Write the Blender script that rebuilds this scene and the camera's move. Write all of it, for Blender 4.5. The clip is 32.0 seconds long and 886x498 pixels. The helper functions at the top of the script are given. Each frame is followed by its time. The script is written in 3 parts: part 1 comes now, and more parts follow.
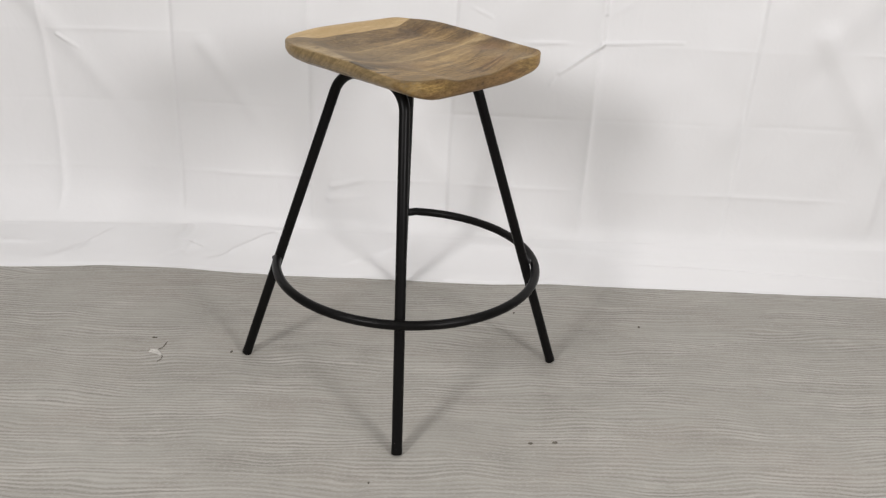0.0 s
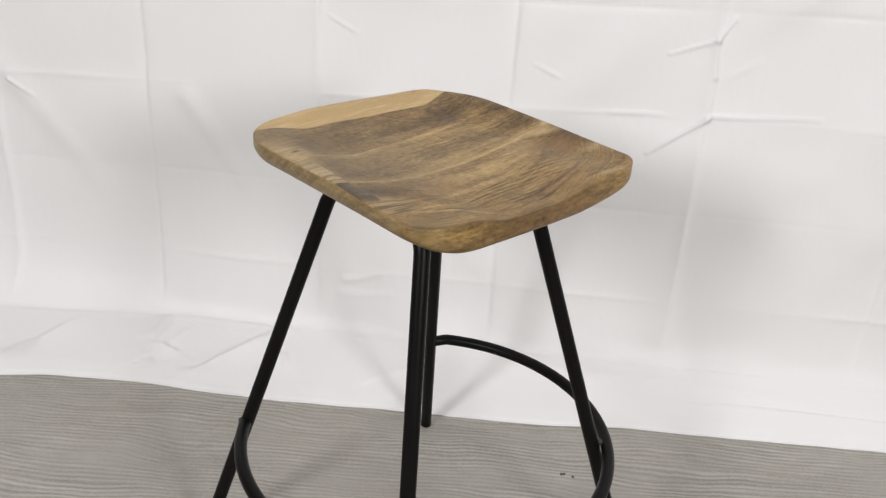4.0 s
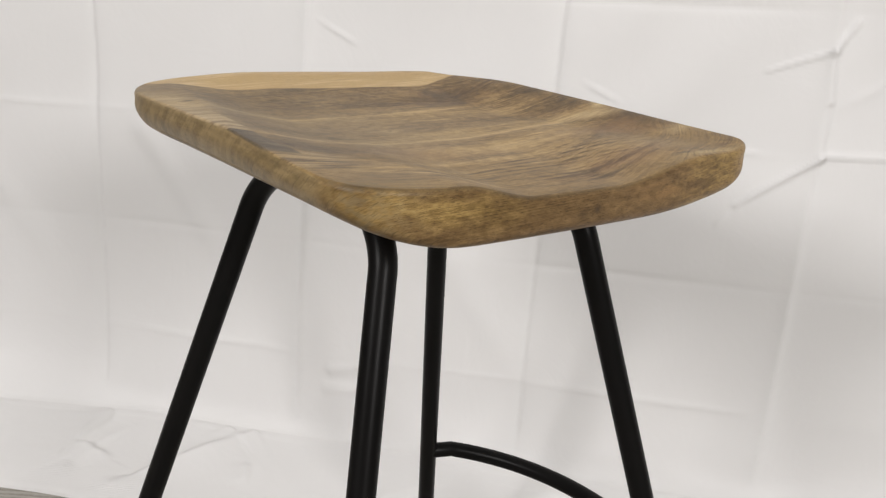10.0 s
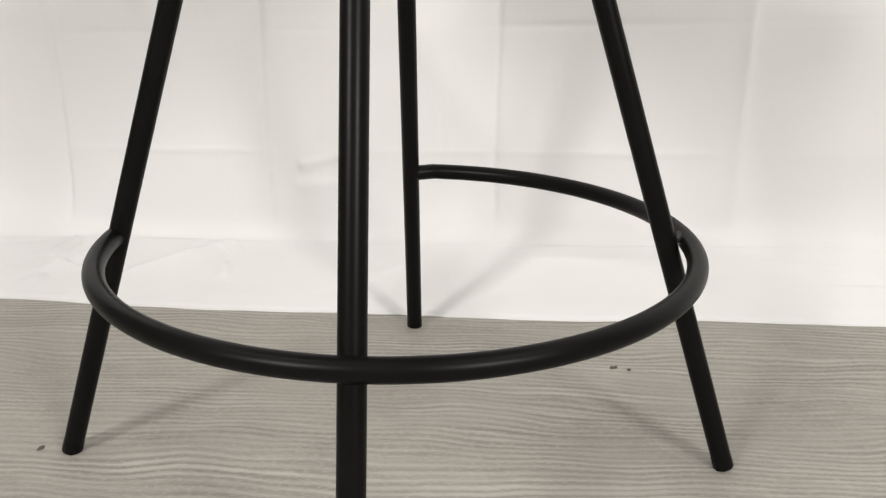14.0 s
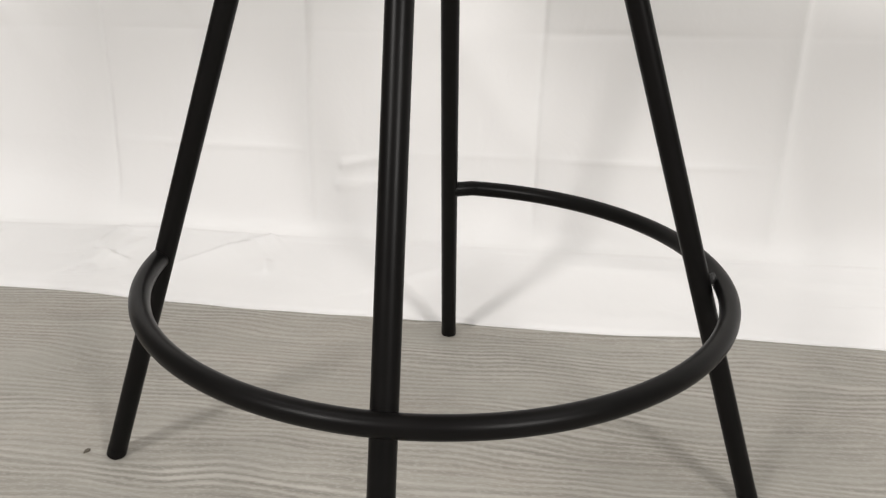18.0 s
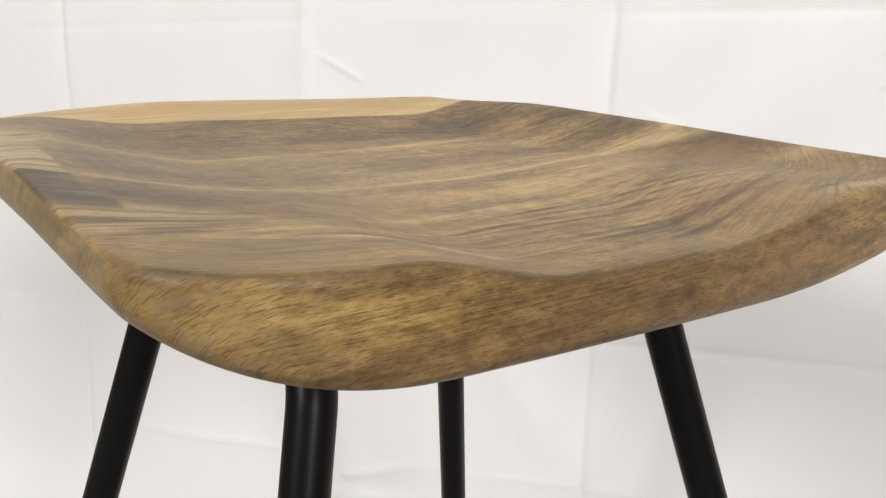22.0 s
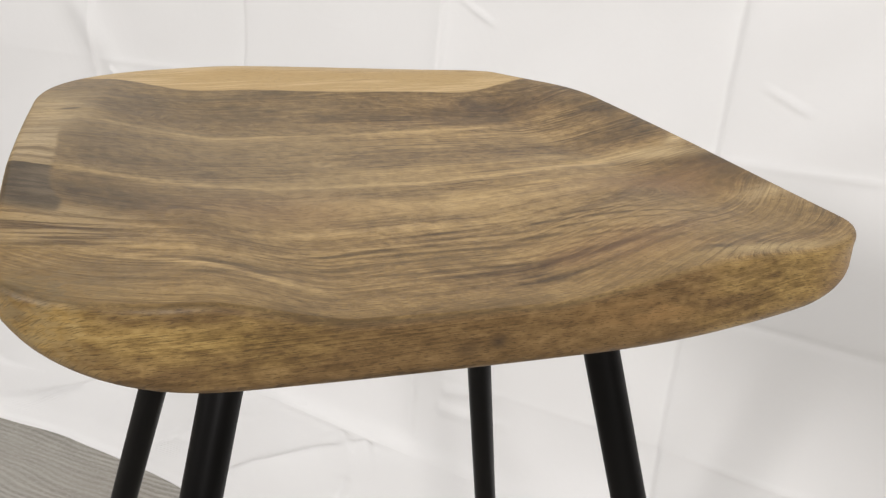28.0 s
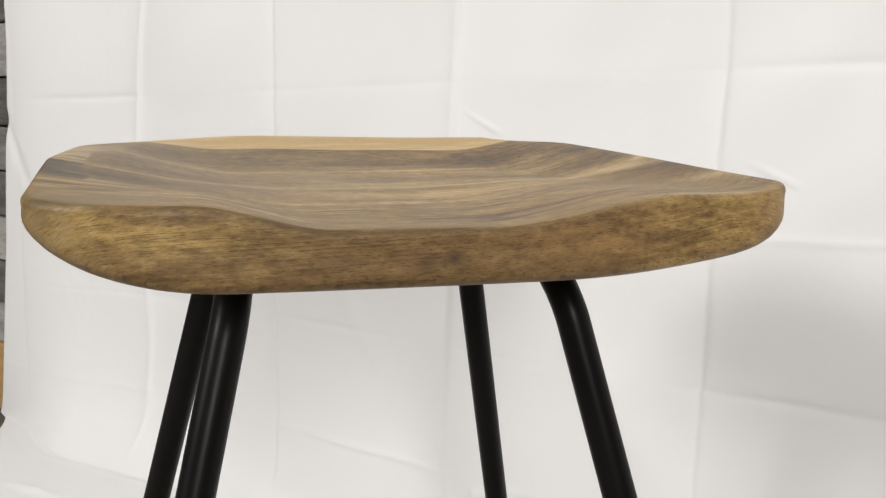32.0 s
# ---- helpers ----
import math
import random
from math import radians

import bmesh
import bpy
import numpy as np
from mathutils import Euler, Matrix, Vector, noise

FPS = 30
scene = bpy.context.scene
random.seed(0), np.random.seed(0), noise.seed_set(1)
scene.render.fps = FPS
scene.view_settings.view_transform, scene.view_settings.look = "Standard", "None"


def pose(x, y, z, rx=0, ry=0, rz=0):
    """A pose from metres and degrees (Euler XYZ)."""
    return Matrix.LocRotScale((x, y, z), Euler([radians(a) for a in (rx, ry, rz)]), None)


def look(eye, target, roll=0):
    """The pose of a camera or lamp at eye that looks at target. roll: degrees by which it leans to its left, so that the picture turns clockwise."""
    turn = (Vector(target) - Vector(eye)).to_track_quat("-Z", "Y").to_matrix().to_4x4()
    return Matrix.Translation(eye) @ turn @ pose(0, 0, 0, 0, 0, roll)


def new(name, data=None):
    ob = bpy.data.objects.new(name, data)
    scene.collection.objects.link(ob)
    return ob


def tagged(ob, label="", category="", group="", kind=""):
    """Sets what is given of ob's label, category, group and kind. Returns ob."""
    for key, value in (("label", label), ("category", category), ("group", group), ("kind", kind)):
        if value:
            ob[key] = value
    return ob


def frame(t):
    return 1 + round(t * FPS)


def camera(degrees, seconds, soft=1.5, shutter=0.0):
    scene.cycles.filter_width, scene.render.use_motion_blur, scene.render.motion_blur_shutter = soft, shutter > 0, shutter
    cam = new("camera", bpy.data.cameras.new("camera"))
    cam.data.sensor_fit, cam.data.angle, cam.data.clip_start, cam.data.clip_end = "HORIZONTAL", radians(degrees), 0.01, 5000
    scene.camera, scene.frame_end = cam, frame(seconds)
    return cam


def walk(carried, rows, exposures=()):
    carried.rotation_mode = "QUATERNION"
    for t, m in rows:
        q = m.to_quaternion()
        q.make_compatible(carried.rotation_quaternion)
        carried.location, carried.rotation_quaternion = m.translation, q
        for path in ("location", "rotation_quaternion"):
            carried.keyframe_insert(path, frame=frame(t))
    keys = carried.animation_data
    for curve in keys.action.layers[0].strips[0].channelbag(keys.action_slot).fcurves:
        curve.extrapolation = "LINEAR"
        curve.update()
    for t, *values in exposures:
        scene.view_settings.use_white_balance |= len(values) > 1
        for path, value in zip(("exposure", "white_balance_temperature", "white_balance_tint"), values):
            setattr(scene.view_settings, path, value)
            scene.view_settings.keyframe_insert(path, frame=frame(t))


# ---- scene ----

import functools

# ------------------------------------------------------------------ camera
PATH = [
    (0.0, -1.0888, -1.0923, 0.9796, 64.81, -2.70, -46.61),
    (0.5, -1.0183, -1.0626, 0.9865, 64.25, -3.00, -45.43),
    (1.0, -0.9434, -1.0335, 0.9877, 63.63, -2.72, -43.68),
    (1.5, -0.8853, -0.9998, 0.9999, 63.75, -2.55, -41.63),
    (2.0, -0.8465, -0.9623, 0.9915, 64.93, -2.63, -41.07),
    (2.5, -0.8129, -0.9211, 0.9844, 65.57, -2.97, -41.44),
    (3.0, -0.7641, -0.8506, 0.9873, 65.33, -3.32, -41.57),
    (3.5, -0.7141, -0.7824, 0.9802, 64.96, -3.54, -42.04),
    (4.0, -0.6717, -0.7217, 0.9861, 64.50, -3.27, -42.36),
    (4.5, -0.6255, -0.6827, 0.9862, 63.85, -3.43, -41.26),
    (6.5, -0.4032, -0.4911, 0.8337, 64.26, -3.41, -38.41),
    (7.0, -0.3806, -0.4794, 0.8220, 67.72, -3.89, -38.26),
    (7.5, -0.3873, -0.4819, 0.8111, 69.41, -4.00, -37.73),
    (8.0, -0.3865, -0.4797, 0.8103, 70.61, -3.99, -38.33),
    (8.5, -0.3824, -0.4809, 0.8071, 71.53, -4.06, -38.53),
    (9.0, -0.3785, -0.4916, 0.7986, 72.20, -3.98, -38.46),
    (9.5, -0.3844, -0.4987, 0.7723, 72.77, -3.97, -38.71),
    (10.0, -0.3993, -0.5098, 0.7461, 73.02, -4.07, -38.79),
    (10.5, -0.4117, -0.5187, 0.7197, 72.90, -4.26, -38.76),
    (11.0, -0.4240, -0.5299, 0.6983, 72.09, -3.72, -38.87),
    (11.5, -0.4306, -0.5313, 0.6783, 71.45, -4.32, -39.01),
    (12.0, -0.4435, -0.5472, 0.6543, 71.08, -3.92, -39.23),
    (12.5, -0.4499, -0.5529, 0.6278, 71.22, -2.34, -41.27),
    (13.0, -0.4532, -0.5683, 0.5615, 71.07, -0.38, -42.77),
    (13.5, -0.4603, -0.5682, 0.5201, 71.26, -0.06, -43.01),
    (14.0, -0.4635, -0.5640, 0.4664, 71.09, -0.31, -43.02),
    (14.5, -0.4715, -0.5717, 0.4172, 70.10, -0.69, -43.06),
    (15.0, -0.4776, -0.5819, 0.3827, 69.12, -0.95, -43.51),
    (15.5, -0.4786, -0.5796, 0.3598, 67.74, -1.57, -43.76),
    (17.5, -0.4643, -0.5848, 0.4783, 66.94, -1.79, -41.28),
    (18.0, -0.4557, -0.5582, 0.5293, 68.59, -1.20, -39.94),
    (18.5, -0.4281, -0.5280, 0.5720, 71.54, -1.51, -38.70),
    (19.0, -0.4080, -0.4862, 0.6123, 74.41, -1.67, -38.57),
    (19.5, -0.3809, -0.4513, 0.6458, 75.79, -1.57, -38.24),
    (20.0, -0.3438, -0.4299, 0.6508, 77.00, -1.60, -37.18),
    (20.5, -0.3128, -0.4101, 0.6625, 77.52, -1.55, -36.63),
    (21.0, -0.2753, -0.3970, 0.6734, 77.52, -0.94, -36.21),
    (21.5, -0.2457, -0.3795, 0.6832, 77.04, -1.08, -35.63),
    (22.0, -0.2276, -0.3537, 0.7003, 76.83, -1.38, -35.40),
    (22.5, -0.2164, -0.3423, 0.7127, 76.02, -1.38, -35.30),
    (23.0, -0.2146, -0.3287, 0.7224, 74.29, -1.06, -35.19),
    (23.5, -0.2237, -0.3253, 0.7252, 72.28, -1.07, -35.67),
    (24.0, -0.2470, -0.3240, 0.7427, 70.74, -1.44, -36.14),
    (24.5, -0.2489, -0.3189, 0.7637, 68.46, -1.87, -35.97),
    (26.5, -0.2140, -0.3548, 0.7766, 66.18, -3.98, -28.96),
    (27.0, -0.1770, -0.3807, 0.7737, 67.08, -4.41, -25.36),
    (27.5, -0.1502, -0.4111, 0.7681, 68.28, -4.39, -22.70),
    (28.0, -0.1308, -0.4388, 0.7647, 69.52, -4.27, -19.61),
    (28.5, -0.1215, -0.4553, 0.7617, 70.55, -4.59, -16.73),
    (29.0, -0.1122, -0.4702, 0.7561, 71.30, -4.52, -15.12),
    (29.5, -0.1116, -0.4720, 0.7534, 71.64, -4.22, -14.92),
    (30.0, -0.1094, -0.4783, 0.7466, 71.97, -3.84, -15.18),
    (30.5, -0.1131, -0.4960, 0.7293, 73.26, -3.39, -15.91),
    (31.0, -0.1120, -0.5084, 0.7193, 76.65, -2.59, -16.91),
    (31.5, -0.1194, -0.5183, 0.7019, 79.60, -1.78, -17.43),
    (32.0, -0.1193, -0.5189, 0.6851, 81.03, -1.27, -17.46),
]
EXPOSURES = [(0.0, -0.22, 6420, 12), (1.2, -0.21, 6420, 12), (2.0, -0.17, 6420, 12), (3.0, -0.14, 6420, 12), (4.5, -0.15, 6440, 12), (7.0, -0.14, 6520, 10.8), (7.7, -0.26, 6530, 10.8), (9.5, -0.26, 6560, 11.8), (11.0, -0.15, 6600, 10), (12.0, -0.10, 6640, 10),
             (13.0, -0.02, 6660, 10), (15.0, 0.0, 6680, 10), (17.5, 0.0, 6640, 10.5), (19.0, -0.06, 6580, 10.5), (21.0, -0.11, 6560, 11), (22.5, 0.08, 6550, 11), (23.3, 0.08, 6540, 12), (24.1, -0.08, 6540, 12), (25.0, -0.14, 6540, 12), (27.0, -0.14, 6540, 11), (28.5, -0.06, 6540, 11), (29.5, -0.05, 6540, 11),
             (30.2, -0.04, 6540, 11), (30.6, -0.05, 6540, 11), (31.0, -0.16, 6540, 11), (32.0, -0.06, 6540, 10)]
cam = camera(54.78, 32.0, soft=1.3)
walk(cam, [(t, pose(x, y, z, rx, ry, rz)) for t, x, y, z, rx, ry, rz in PATH], EXPOSURES)

# ------------------------------------------------------------------ frame of the backdrop
# N points from the stool into the backdrop, U runs along it to the side of the sheet's free edge.
TH = radians(37.0)
N = Vector((math.cos(TH), math.sin(TH), 0.0))
U = Vector((-math.sin(TH), math.cos(TH), 0.0))
WALL = 0.56


def place(u, d, z):
    """World place from metres along the backdrop, metres towards it, and height."""
    return U * u + N * d + Vector((0, 0, z))


def smooth(a, b, x):
    t = min(1.0, max(0.0, (x - a) / (b - a)))
    return t * t * (3 - 2 * t)


# ------------------------------------------------------------------ light
world = bpy.data.worlds.new("world")
scene.world = world
world.use_nodes = True
world.node_tree.nodes["Background"].inputs["Color"].default_value = (0.9, 0.95, 1.0, 1)
world.node_tree.nodes["Background"].inputs["Strength"].default_value = 0.05


def area_lamp(name, eye, target, sx, sy, watts, colour):
    data = bpy.data.lights.new(name, "AREA")
    data.shape, data.size, data.size_y, data.energy, data.color = "RECTANGLE", sx, sy, watts, colour
    ob = new(name, data)
    ob.matrix_world = look(eye, target)
    return ob


# two studio lamps, one each side of the camera, plus added unseen ceiling fill
area_lamp("studio_lamp_left", (-2.44, -0.48, 1.66), (0, 0, 0.35), 0.42, 0.56, 40.0, (1.0, 0.983, 0.968))
area_lamp("studio_lamp_right", (-0.48, -2.5, 1.46), (0, 0, 0.35), 0.42, 0.56, 39.0, (1.0, 0.983, 0.968))
for u, d, watts in ((-1.6, -0.55, 13.0), (1.3, -0.55, 13.0), (-1.6, -2.4, 6.0), (1.3, -2.4, 6.0)):
    p = place(u, d, 2.93)
    area_lamp("ceiling_fill", p, p - Vector((0.001, 0, 1)), 1.5, 0.5, watts, (1.0, 0.99, 0.97))


# ------------------------------------------------------------------ materials
def material(name, rough=0.6, metal=0.0, spec=0.5):
    m = bpy.data.materials.new(name)
    m.use_nodes = True
    b = m.node_tree.nodes["Principled BSDF"]
    b.inputs["Roughness"].default_value = rough
    b.inputs["Metallic"].default_value = metal
    b.inputs["Specular IOR Level"].default_value = spec
    return m, m.node_tree, b


class Net:
    """Short hand for node trees: every method returns an output socket."""

    def __init__(self, tree):
        self.t = tree

    def node(self, kind, **props):
        n = self.t.nodes.new(kind)
        for k, v in props.items():
            setattr(n, k, v)
        return n

    def put(self, socket, value):
        if isinstance(value, bpy.types.NodeSocket):
            self.t.links.new(value, socket)
        else:
            socket.default_value = value

    def coord(self):
        return self.node("ShaderNodeTexCoord").outputs["Object"]

    def split(self, v):
        n = self.node("ShaderNodeSeparateXYZ")
        self.put(n.inputs[0], v)
        return n.outputs

    def join(self, x, y, z):
        n = self.node("ShaderNodeCombineXYZ")
        for i, v in enumerate((x, y, z)):
            self.put(n.inputs[i], v)
        return n.outputs[0]

    def m(self, op, a, b=0.0, c=0.0, clamp=False):
        n = self.node("ShaderNodeMath", operation=op, use_clamp=clamp)
        for i, v in enumerate((a, b, c)):
            self.put(n.inputs[i], v)
        return n.outputs[0]

    def noise(self, v, scale=1.0, detail=3.0, rough=0.5, dist=0.0):
        n = self.node("ShaderNodeTexNoise")
        self.put(n.inputs["Vector"], v)
        for k, x in (("Scale", scale), ("Detail", detail), ("Roughness", rough), ("Distortion", dist)):
            self.put(n.inputs[k], x)
        return n.outputs["Fac"]

    def step(self, x, lo, hi, a=0.0, b=1.0):
        n = self.node("ShaderNodeMapRange", interpolation_type="SMOOTHSTEP")
        for i, v in enumerate((x, lo, hi, a, b)):
            self.put(n.inputs[i], v)
        return n.outputs[0]

    def mix(self, f, a, b, mode="MIX"):
        n = self.node("ShaderNodeMix", data_type="RGBA", blend_type=mode)
        self.put(n.inputs[0], f)
        for s, v in ((n.inputs[6], a), (n.inputs[7], b)):
            self.put(s, v if isinstance(v, bpy.types.NodeSocket) else (*v, 1))
        return n.outputs[2]

    def ramp(self, f, stops):
        n = self.node("ShaderNodeValToRGB")
        self.put(n.inputs[0], f)
        e = n.color_ramp.elements
        for i, (p, c) in enumerate(stops):
            s = e[i] if i < 2 else e.new(p)
            s.position, s.color = p, (*c, 1)
        return n.outputs[0]

    def bump(self, h, strength=0.3, distance=0.001):
        n = self.node("ShaderNodeBump")
        self.put(n.inputs["Height"], h)
        n.inputs["Strength"].default_value, n.inputs["Distance"].default_value = strength, distance
        return n.outputs[0]


def gauss(net, x, y, cx, cy, rx, ry):
    """A soft round spot in the plane of x and y, 1 in its middle."""
    a = net.m("POWER", net.m("DIVIDE", net.m("SUBTRACT", x, cx), rx), 2.0)
    b = net.m("POWER", net.m("DIVIDE", net.m("SUBTRACT", y, cy), ry), 2.0)
    return net.m("POWER", 2.718, net.m("MULTIPLY", net.m("ADD", a, b), -1.0))


def mango_wood():
    """Oiled mango wood: olive-brown heartwood, cream sapwood along the back, gold flames at the front corners."""
    mat, tree, bsdf = material("mango_wood", 0.5, 0.0, 0.28)
    n = Net(tree)
    mul, add, sub = (lambda a, b: n.m("MULTIPLY", a, b)), (lambda a, b: n.m("ADD", a, b)), (lambda a, b: n.m("SUBTRACT", a, b))
    big = lambda *a: functools.reduce(lambda p, q: n.m("MAXIMUM", p, q), a)
    total = lambda *a: functools.reduce(add, a)
    x, y, z = n.split(n.coord())
    rim = n.node("ShaderNodeAttribute", attribute_name="rim").outputs["Fac"]
    upper = n.step(rim, 0.13, 0.07)
    face = sub(1.0, upper)
    front = n.step(y, -0.135, -0.165)
    on_front = mul(face, front)

    # growth layers: they lie tilted in the block, so that the scoop cuts them into long bows
    w1 = sub(n.noise(n.join(mul(x, 4.0), mul(y, 11.0), mul(z, 14.0)), 1.0, 2.0), 0.5)
    w2 = sub(n.noise(n.join(mul(x, 15.0), mul(y, 46.0), mul(z, 46.0)), 1.0, 2.0), 0.5)
    w3 = sub(n.noise(n.join(mul(x, 60.0), mul(y, 170.0), mul(z, 170.0)), 1.0, 2.0), 0.5)
    flat = add(0.6397, mul(gauss(n, 0.0, y, 0.0, 0.0, 1.0, 0.08), 0.0036))
    flat = add(flat, mul(n.m("POWER", mul(n.m("MAXIMUM", add(y, 0.01), 0.0), 5.55), 2.0), 0.0265))
    tilt = add(mul(face, n.step(y, -0.035, -0.115, 1.0, 2.1)), mul(upper, n.step(y, -0.035, -0.115, 1.0, -1.1)))
    v = sub(add(y, mul(tilt, sub(z, flat))), mul(x, 0.11))
    turned = n.m("POWER", n.m("MAXIMUM", sub(-0.095, x), 0.0), 2.0)
    swept = n.m("POWER", n.m("MAXIMUM", sub(x, 0.075), 0.0), 2.0)
    v = sub(v, mul(add(mul(turned, 5.0), mul(swept, 3.5)), mul(n.step(y, -0.02, -0.10), add(0.3, mul(upper, 0.7)))))
    for cx, cy, rx, ry, lift in ((-0.063, -0.078, 0.024, 0.008, 0.010), (-0.113, -0.095, 0.024, 0.009, -0.008), (0.104, 0.100, 0.052, 0.018, 0.022), (-0.121, 0.068, 0.020, 0.011, 0.012),
                                 (-0.089, 0.072, 0.016, 0.008, -0.010), (-0.040, -0.008, 0.024, 0.006, 0.007), (-0.091, -0.018, 0.022, 0.006, -0.007), (0.138, -0.072, 0.034, 0.019, -0.024),
                                 (0.146, -0.100, 0.022, 0.014, 0.008), (-0.001, -0.026, 0.016, 0.005, 0.005), (0.132, -0.172, 0.030, 0.018, -0.016)):
        v = add(v, mul(gauss(n, add(x, mul(w2, 0.006)), y, cx, cy, rx, ry), lift))
    v = total(v, mul(w1, 0.009), mul(w2, 0.0046), mul(w3, 0.0011))

    def grain(sx, sv, seed, detail=3.0, rough=0.5):
        return n.noise(n.join(mul(x, sx), mul(v, sv), seed), 1.0, detail, rough)

    zone = grain(4.5, 24.0, 0.3, 3.0, 0.6)
    band = grain(8.0, 95.0, 1.7, 4.0, 0.6)
    fibre = grain(19.0, 430.0, 4.1, 4.0, 0.66)
    hair = grain(85.0, 1700.0, 7.7, 3.0, 0.7)
    rings = n.m("FRACT", add(mul(v, 235.0), mul(sub(grain(7.0, 60.0, 2.2, 2.0), 0.5), 2.4)))
    rings = mul(n.m("POWER", rings, 2.2), n.step(grain(6.0, 34.0, 5.0, 2.0), 0.42, 0.62))
    curl = n.noise(n.join(mul(x, 150.0), mul(y, 170.0), mul(z, 300.0)), 1.0, 3.0, 0.65)
    cloud = n.noise(n.join(mul(x, 16.0), mul(y, 24.0), mul(z, 60.0)), 1.0, 3.0, 0.6)
    patchy = n.noise(n.join(mul(x, 38.0), mul(y, 60.0), mul(z, 130.0)), 1.0, 4.0, 0.65)
    strong = add(0.45, mul(n.step(n.noise(n.join(mul(x, 9.0), mul(v, 26.0), 8.0), 1.0, 2.0), 0.36, 0.66), 0.85))
    strong = mul(strong, sub(1.0, mul(mul(n.step(x, 0.05, -0.05), n.step(y, -0.10, -0.04)), 0.38)))
    fine = total(mul(sub(band, 0.5), 0.27), mul(sub(fibre, 0.5), 0.46), mul(rings, -0.20))
    tone = total(mul(sub(zone, 0.5), 0.44), mul(fine, strong), mul(sub(hair, 0.5), 0.44), mul(sub(curl, 0.5), 0.46), mul(sub(patchy, 0.5), 0.34), mul(sub(cloud, 0.5), 0.30), 0.494)

    # thin dark lines that wander like contours between the layers
    for sx, sv, seed, wide, deep in ((5.0, 62.0, 11.0, 0.016, 0.08), (7.0, 120.0, 12.0, 0.022, 0.07), (3.5, 34.0, 13.0, 0.010, 0.09)):
        near = n.m("ABSOLUTE", sub(grain(sx, sv, seed, 3.0, 0.5), 0.5))
        tone = sub(tone, mul(mul(n.step(near, wide, wide * 0.15), deep), mul(strong, n.step(hair, 0.25, 0.55))))

    # single streaks: bow y = c + a x + b x^2, half width, change of tone, from x to x
    wob = add(mul(w2, 0.005), mul(w3, 0.0016))
    broken = n.step(grain(16.0, 160.0, 3.3, 3.0), 0.30, 0.56)
    square = mul(x, x)
    for c, a, b, wide, change, lo, hi in ((-0.041, 0.09, 0.55, 0.0026, 0.16, -0.17, 0.13), (-0.0365, 0.09, 0.55, 0.006, 0.07, -0.16, 0.14), (0.0545, 0.12, 0.30, 0.0028, 0.16, -0.17, 0.10), (0.048, 0.12, 0.3, 0.005, 0.08, -0.15, 0.06),
                                          (-0.1205, 0.02, -1.7, 0.0019, -0.26, -0.085, 0.075), (-0.126, 0.02, -1.7, 0.0014, -0.22, -0.07, 0.09), (-0.114, 0.05, -1.6, 0.0012, -0.20, -0.05, 0.10), (-0.108, 0.07, -1.5, 0.0013, -0.22, -0.02, 0.12),
                                          (-0.133, 0.04, -1.6, 0.0015, -0.18, -0.10, 0.05), (-0.102, 0.06, -1.2, 0.0010, -0.16, 0.0, 0.10), (-0.140, 0.03, -1.4, 0.0012, -0.14, -0.06, 0.08), (-0.099, 0.02, -1.3, 0.0040, 0.12, -0.09, 0.05),
                                          (-0.117, 0.04, -1.7, 0.0022, 0.10, -0.09, 0.02), (-0.186, -0.36, 0.0, 0.0032, 0.22, -0.165, -0.070), (-0.1755, -0.30, 0.0, 0.0022, -0.20, -0.155, -0.085), (-0.164, -0.30, 0.0, 0.0030, 0.10, -0.165, -0.10), (-0.147, 0.02, 0.2, 0.0022, -0.20, -0.06, 0.07), (-0.153, 0.08, 0.9, 0.0018, -0.16, -0.03, 0.13), (-0.166, 0.10, 1.2, 0.0020, -0.14, 0.0, 0.14), (-0.070, 0.04, -0.5, 0.007, 0.07, -0.05, 0.10),
                                          (0.018, 0.10, 0.2, 0.010, -0.05, -0.15, 0.03), (-0.020, 0.14, 0.2, 0.0045, 0.08, -0.04, 0.12), (0.092, 0.08, 0.0, 0.014, -0.05, -0.14, 0.14)):
        off = sub(sub(add(y, wob), mul(x, a)), mul(square, b))
        on = mul(gauss(n, 0.0, off, 0.0, c, 1.0, wide), mul(n.step(x, lo - 0.02, lo + 0.02), n.step(x, hi + 0.02, hi - 0.02)))
        tone = add(tone, mul(mul(on, change * 1.3), mul(upper, broken if change < 0 else 1.0)))
    # Wood patches, plus sheen painted mid-scoop and shade on the left slope.
    for cx, cy, rx, ry, change in ((-0.140, -0.070, 0.034, 0.022, -0.15), (-0.146, -0.004, 0.014, 0.030, -0.08), (-0.120, 0.098, 0.045, 0.020, -0.10), (0.105, 0.102, 0.050, 0.020, -0.13), (0.142, -0.076, 0.034, 0.022, -0.21), (0.168, -0.056, 0.018, 0.014, -0.20), (0.160, 0.006, 0.020, 0.012, -0.14), (0.02, -0.065, 0.11, 0.045, 0.09), (0.02, -0.150, 0.09, 0.022, -0.06),
                                   (-0.030, 0.005, 0.08, 0.050, 0.05), (0.170, 0.060, 0.022, 0.040, -0.16), (0.176, -0.070, 0.014, 0.030, -0.12), (-0.150, -0.150, 0.035, 0.012, -0.07)):
        tone = add(tone, mul(gauss(n, x, y, cx, cy, rx, ry), change))
    heart = n.ramp(tone, ((0.17, (0.055, 0.031, 0.012)), (0.34, (0.142, 0.085, 0.033)), (0.48, (0.257, 0.163, 0.066)), (0.61, (0.392, 0.261, 0.111)), (0.81, (0.590, 0.408, 0.185))))
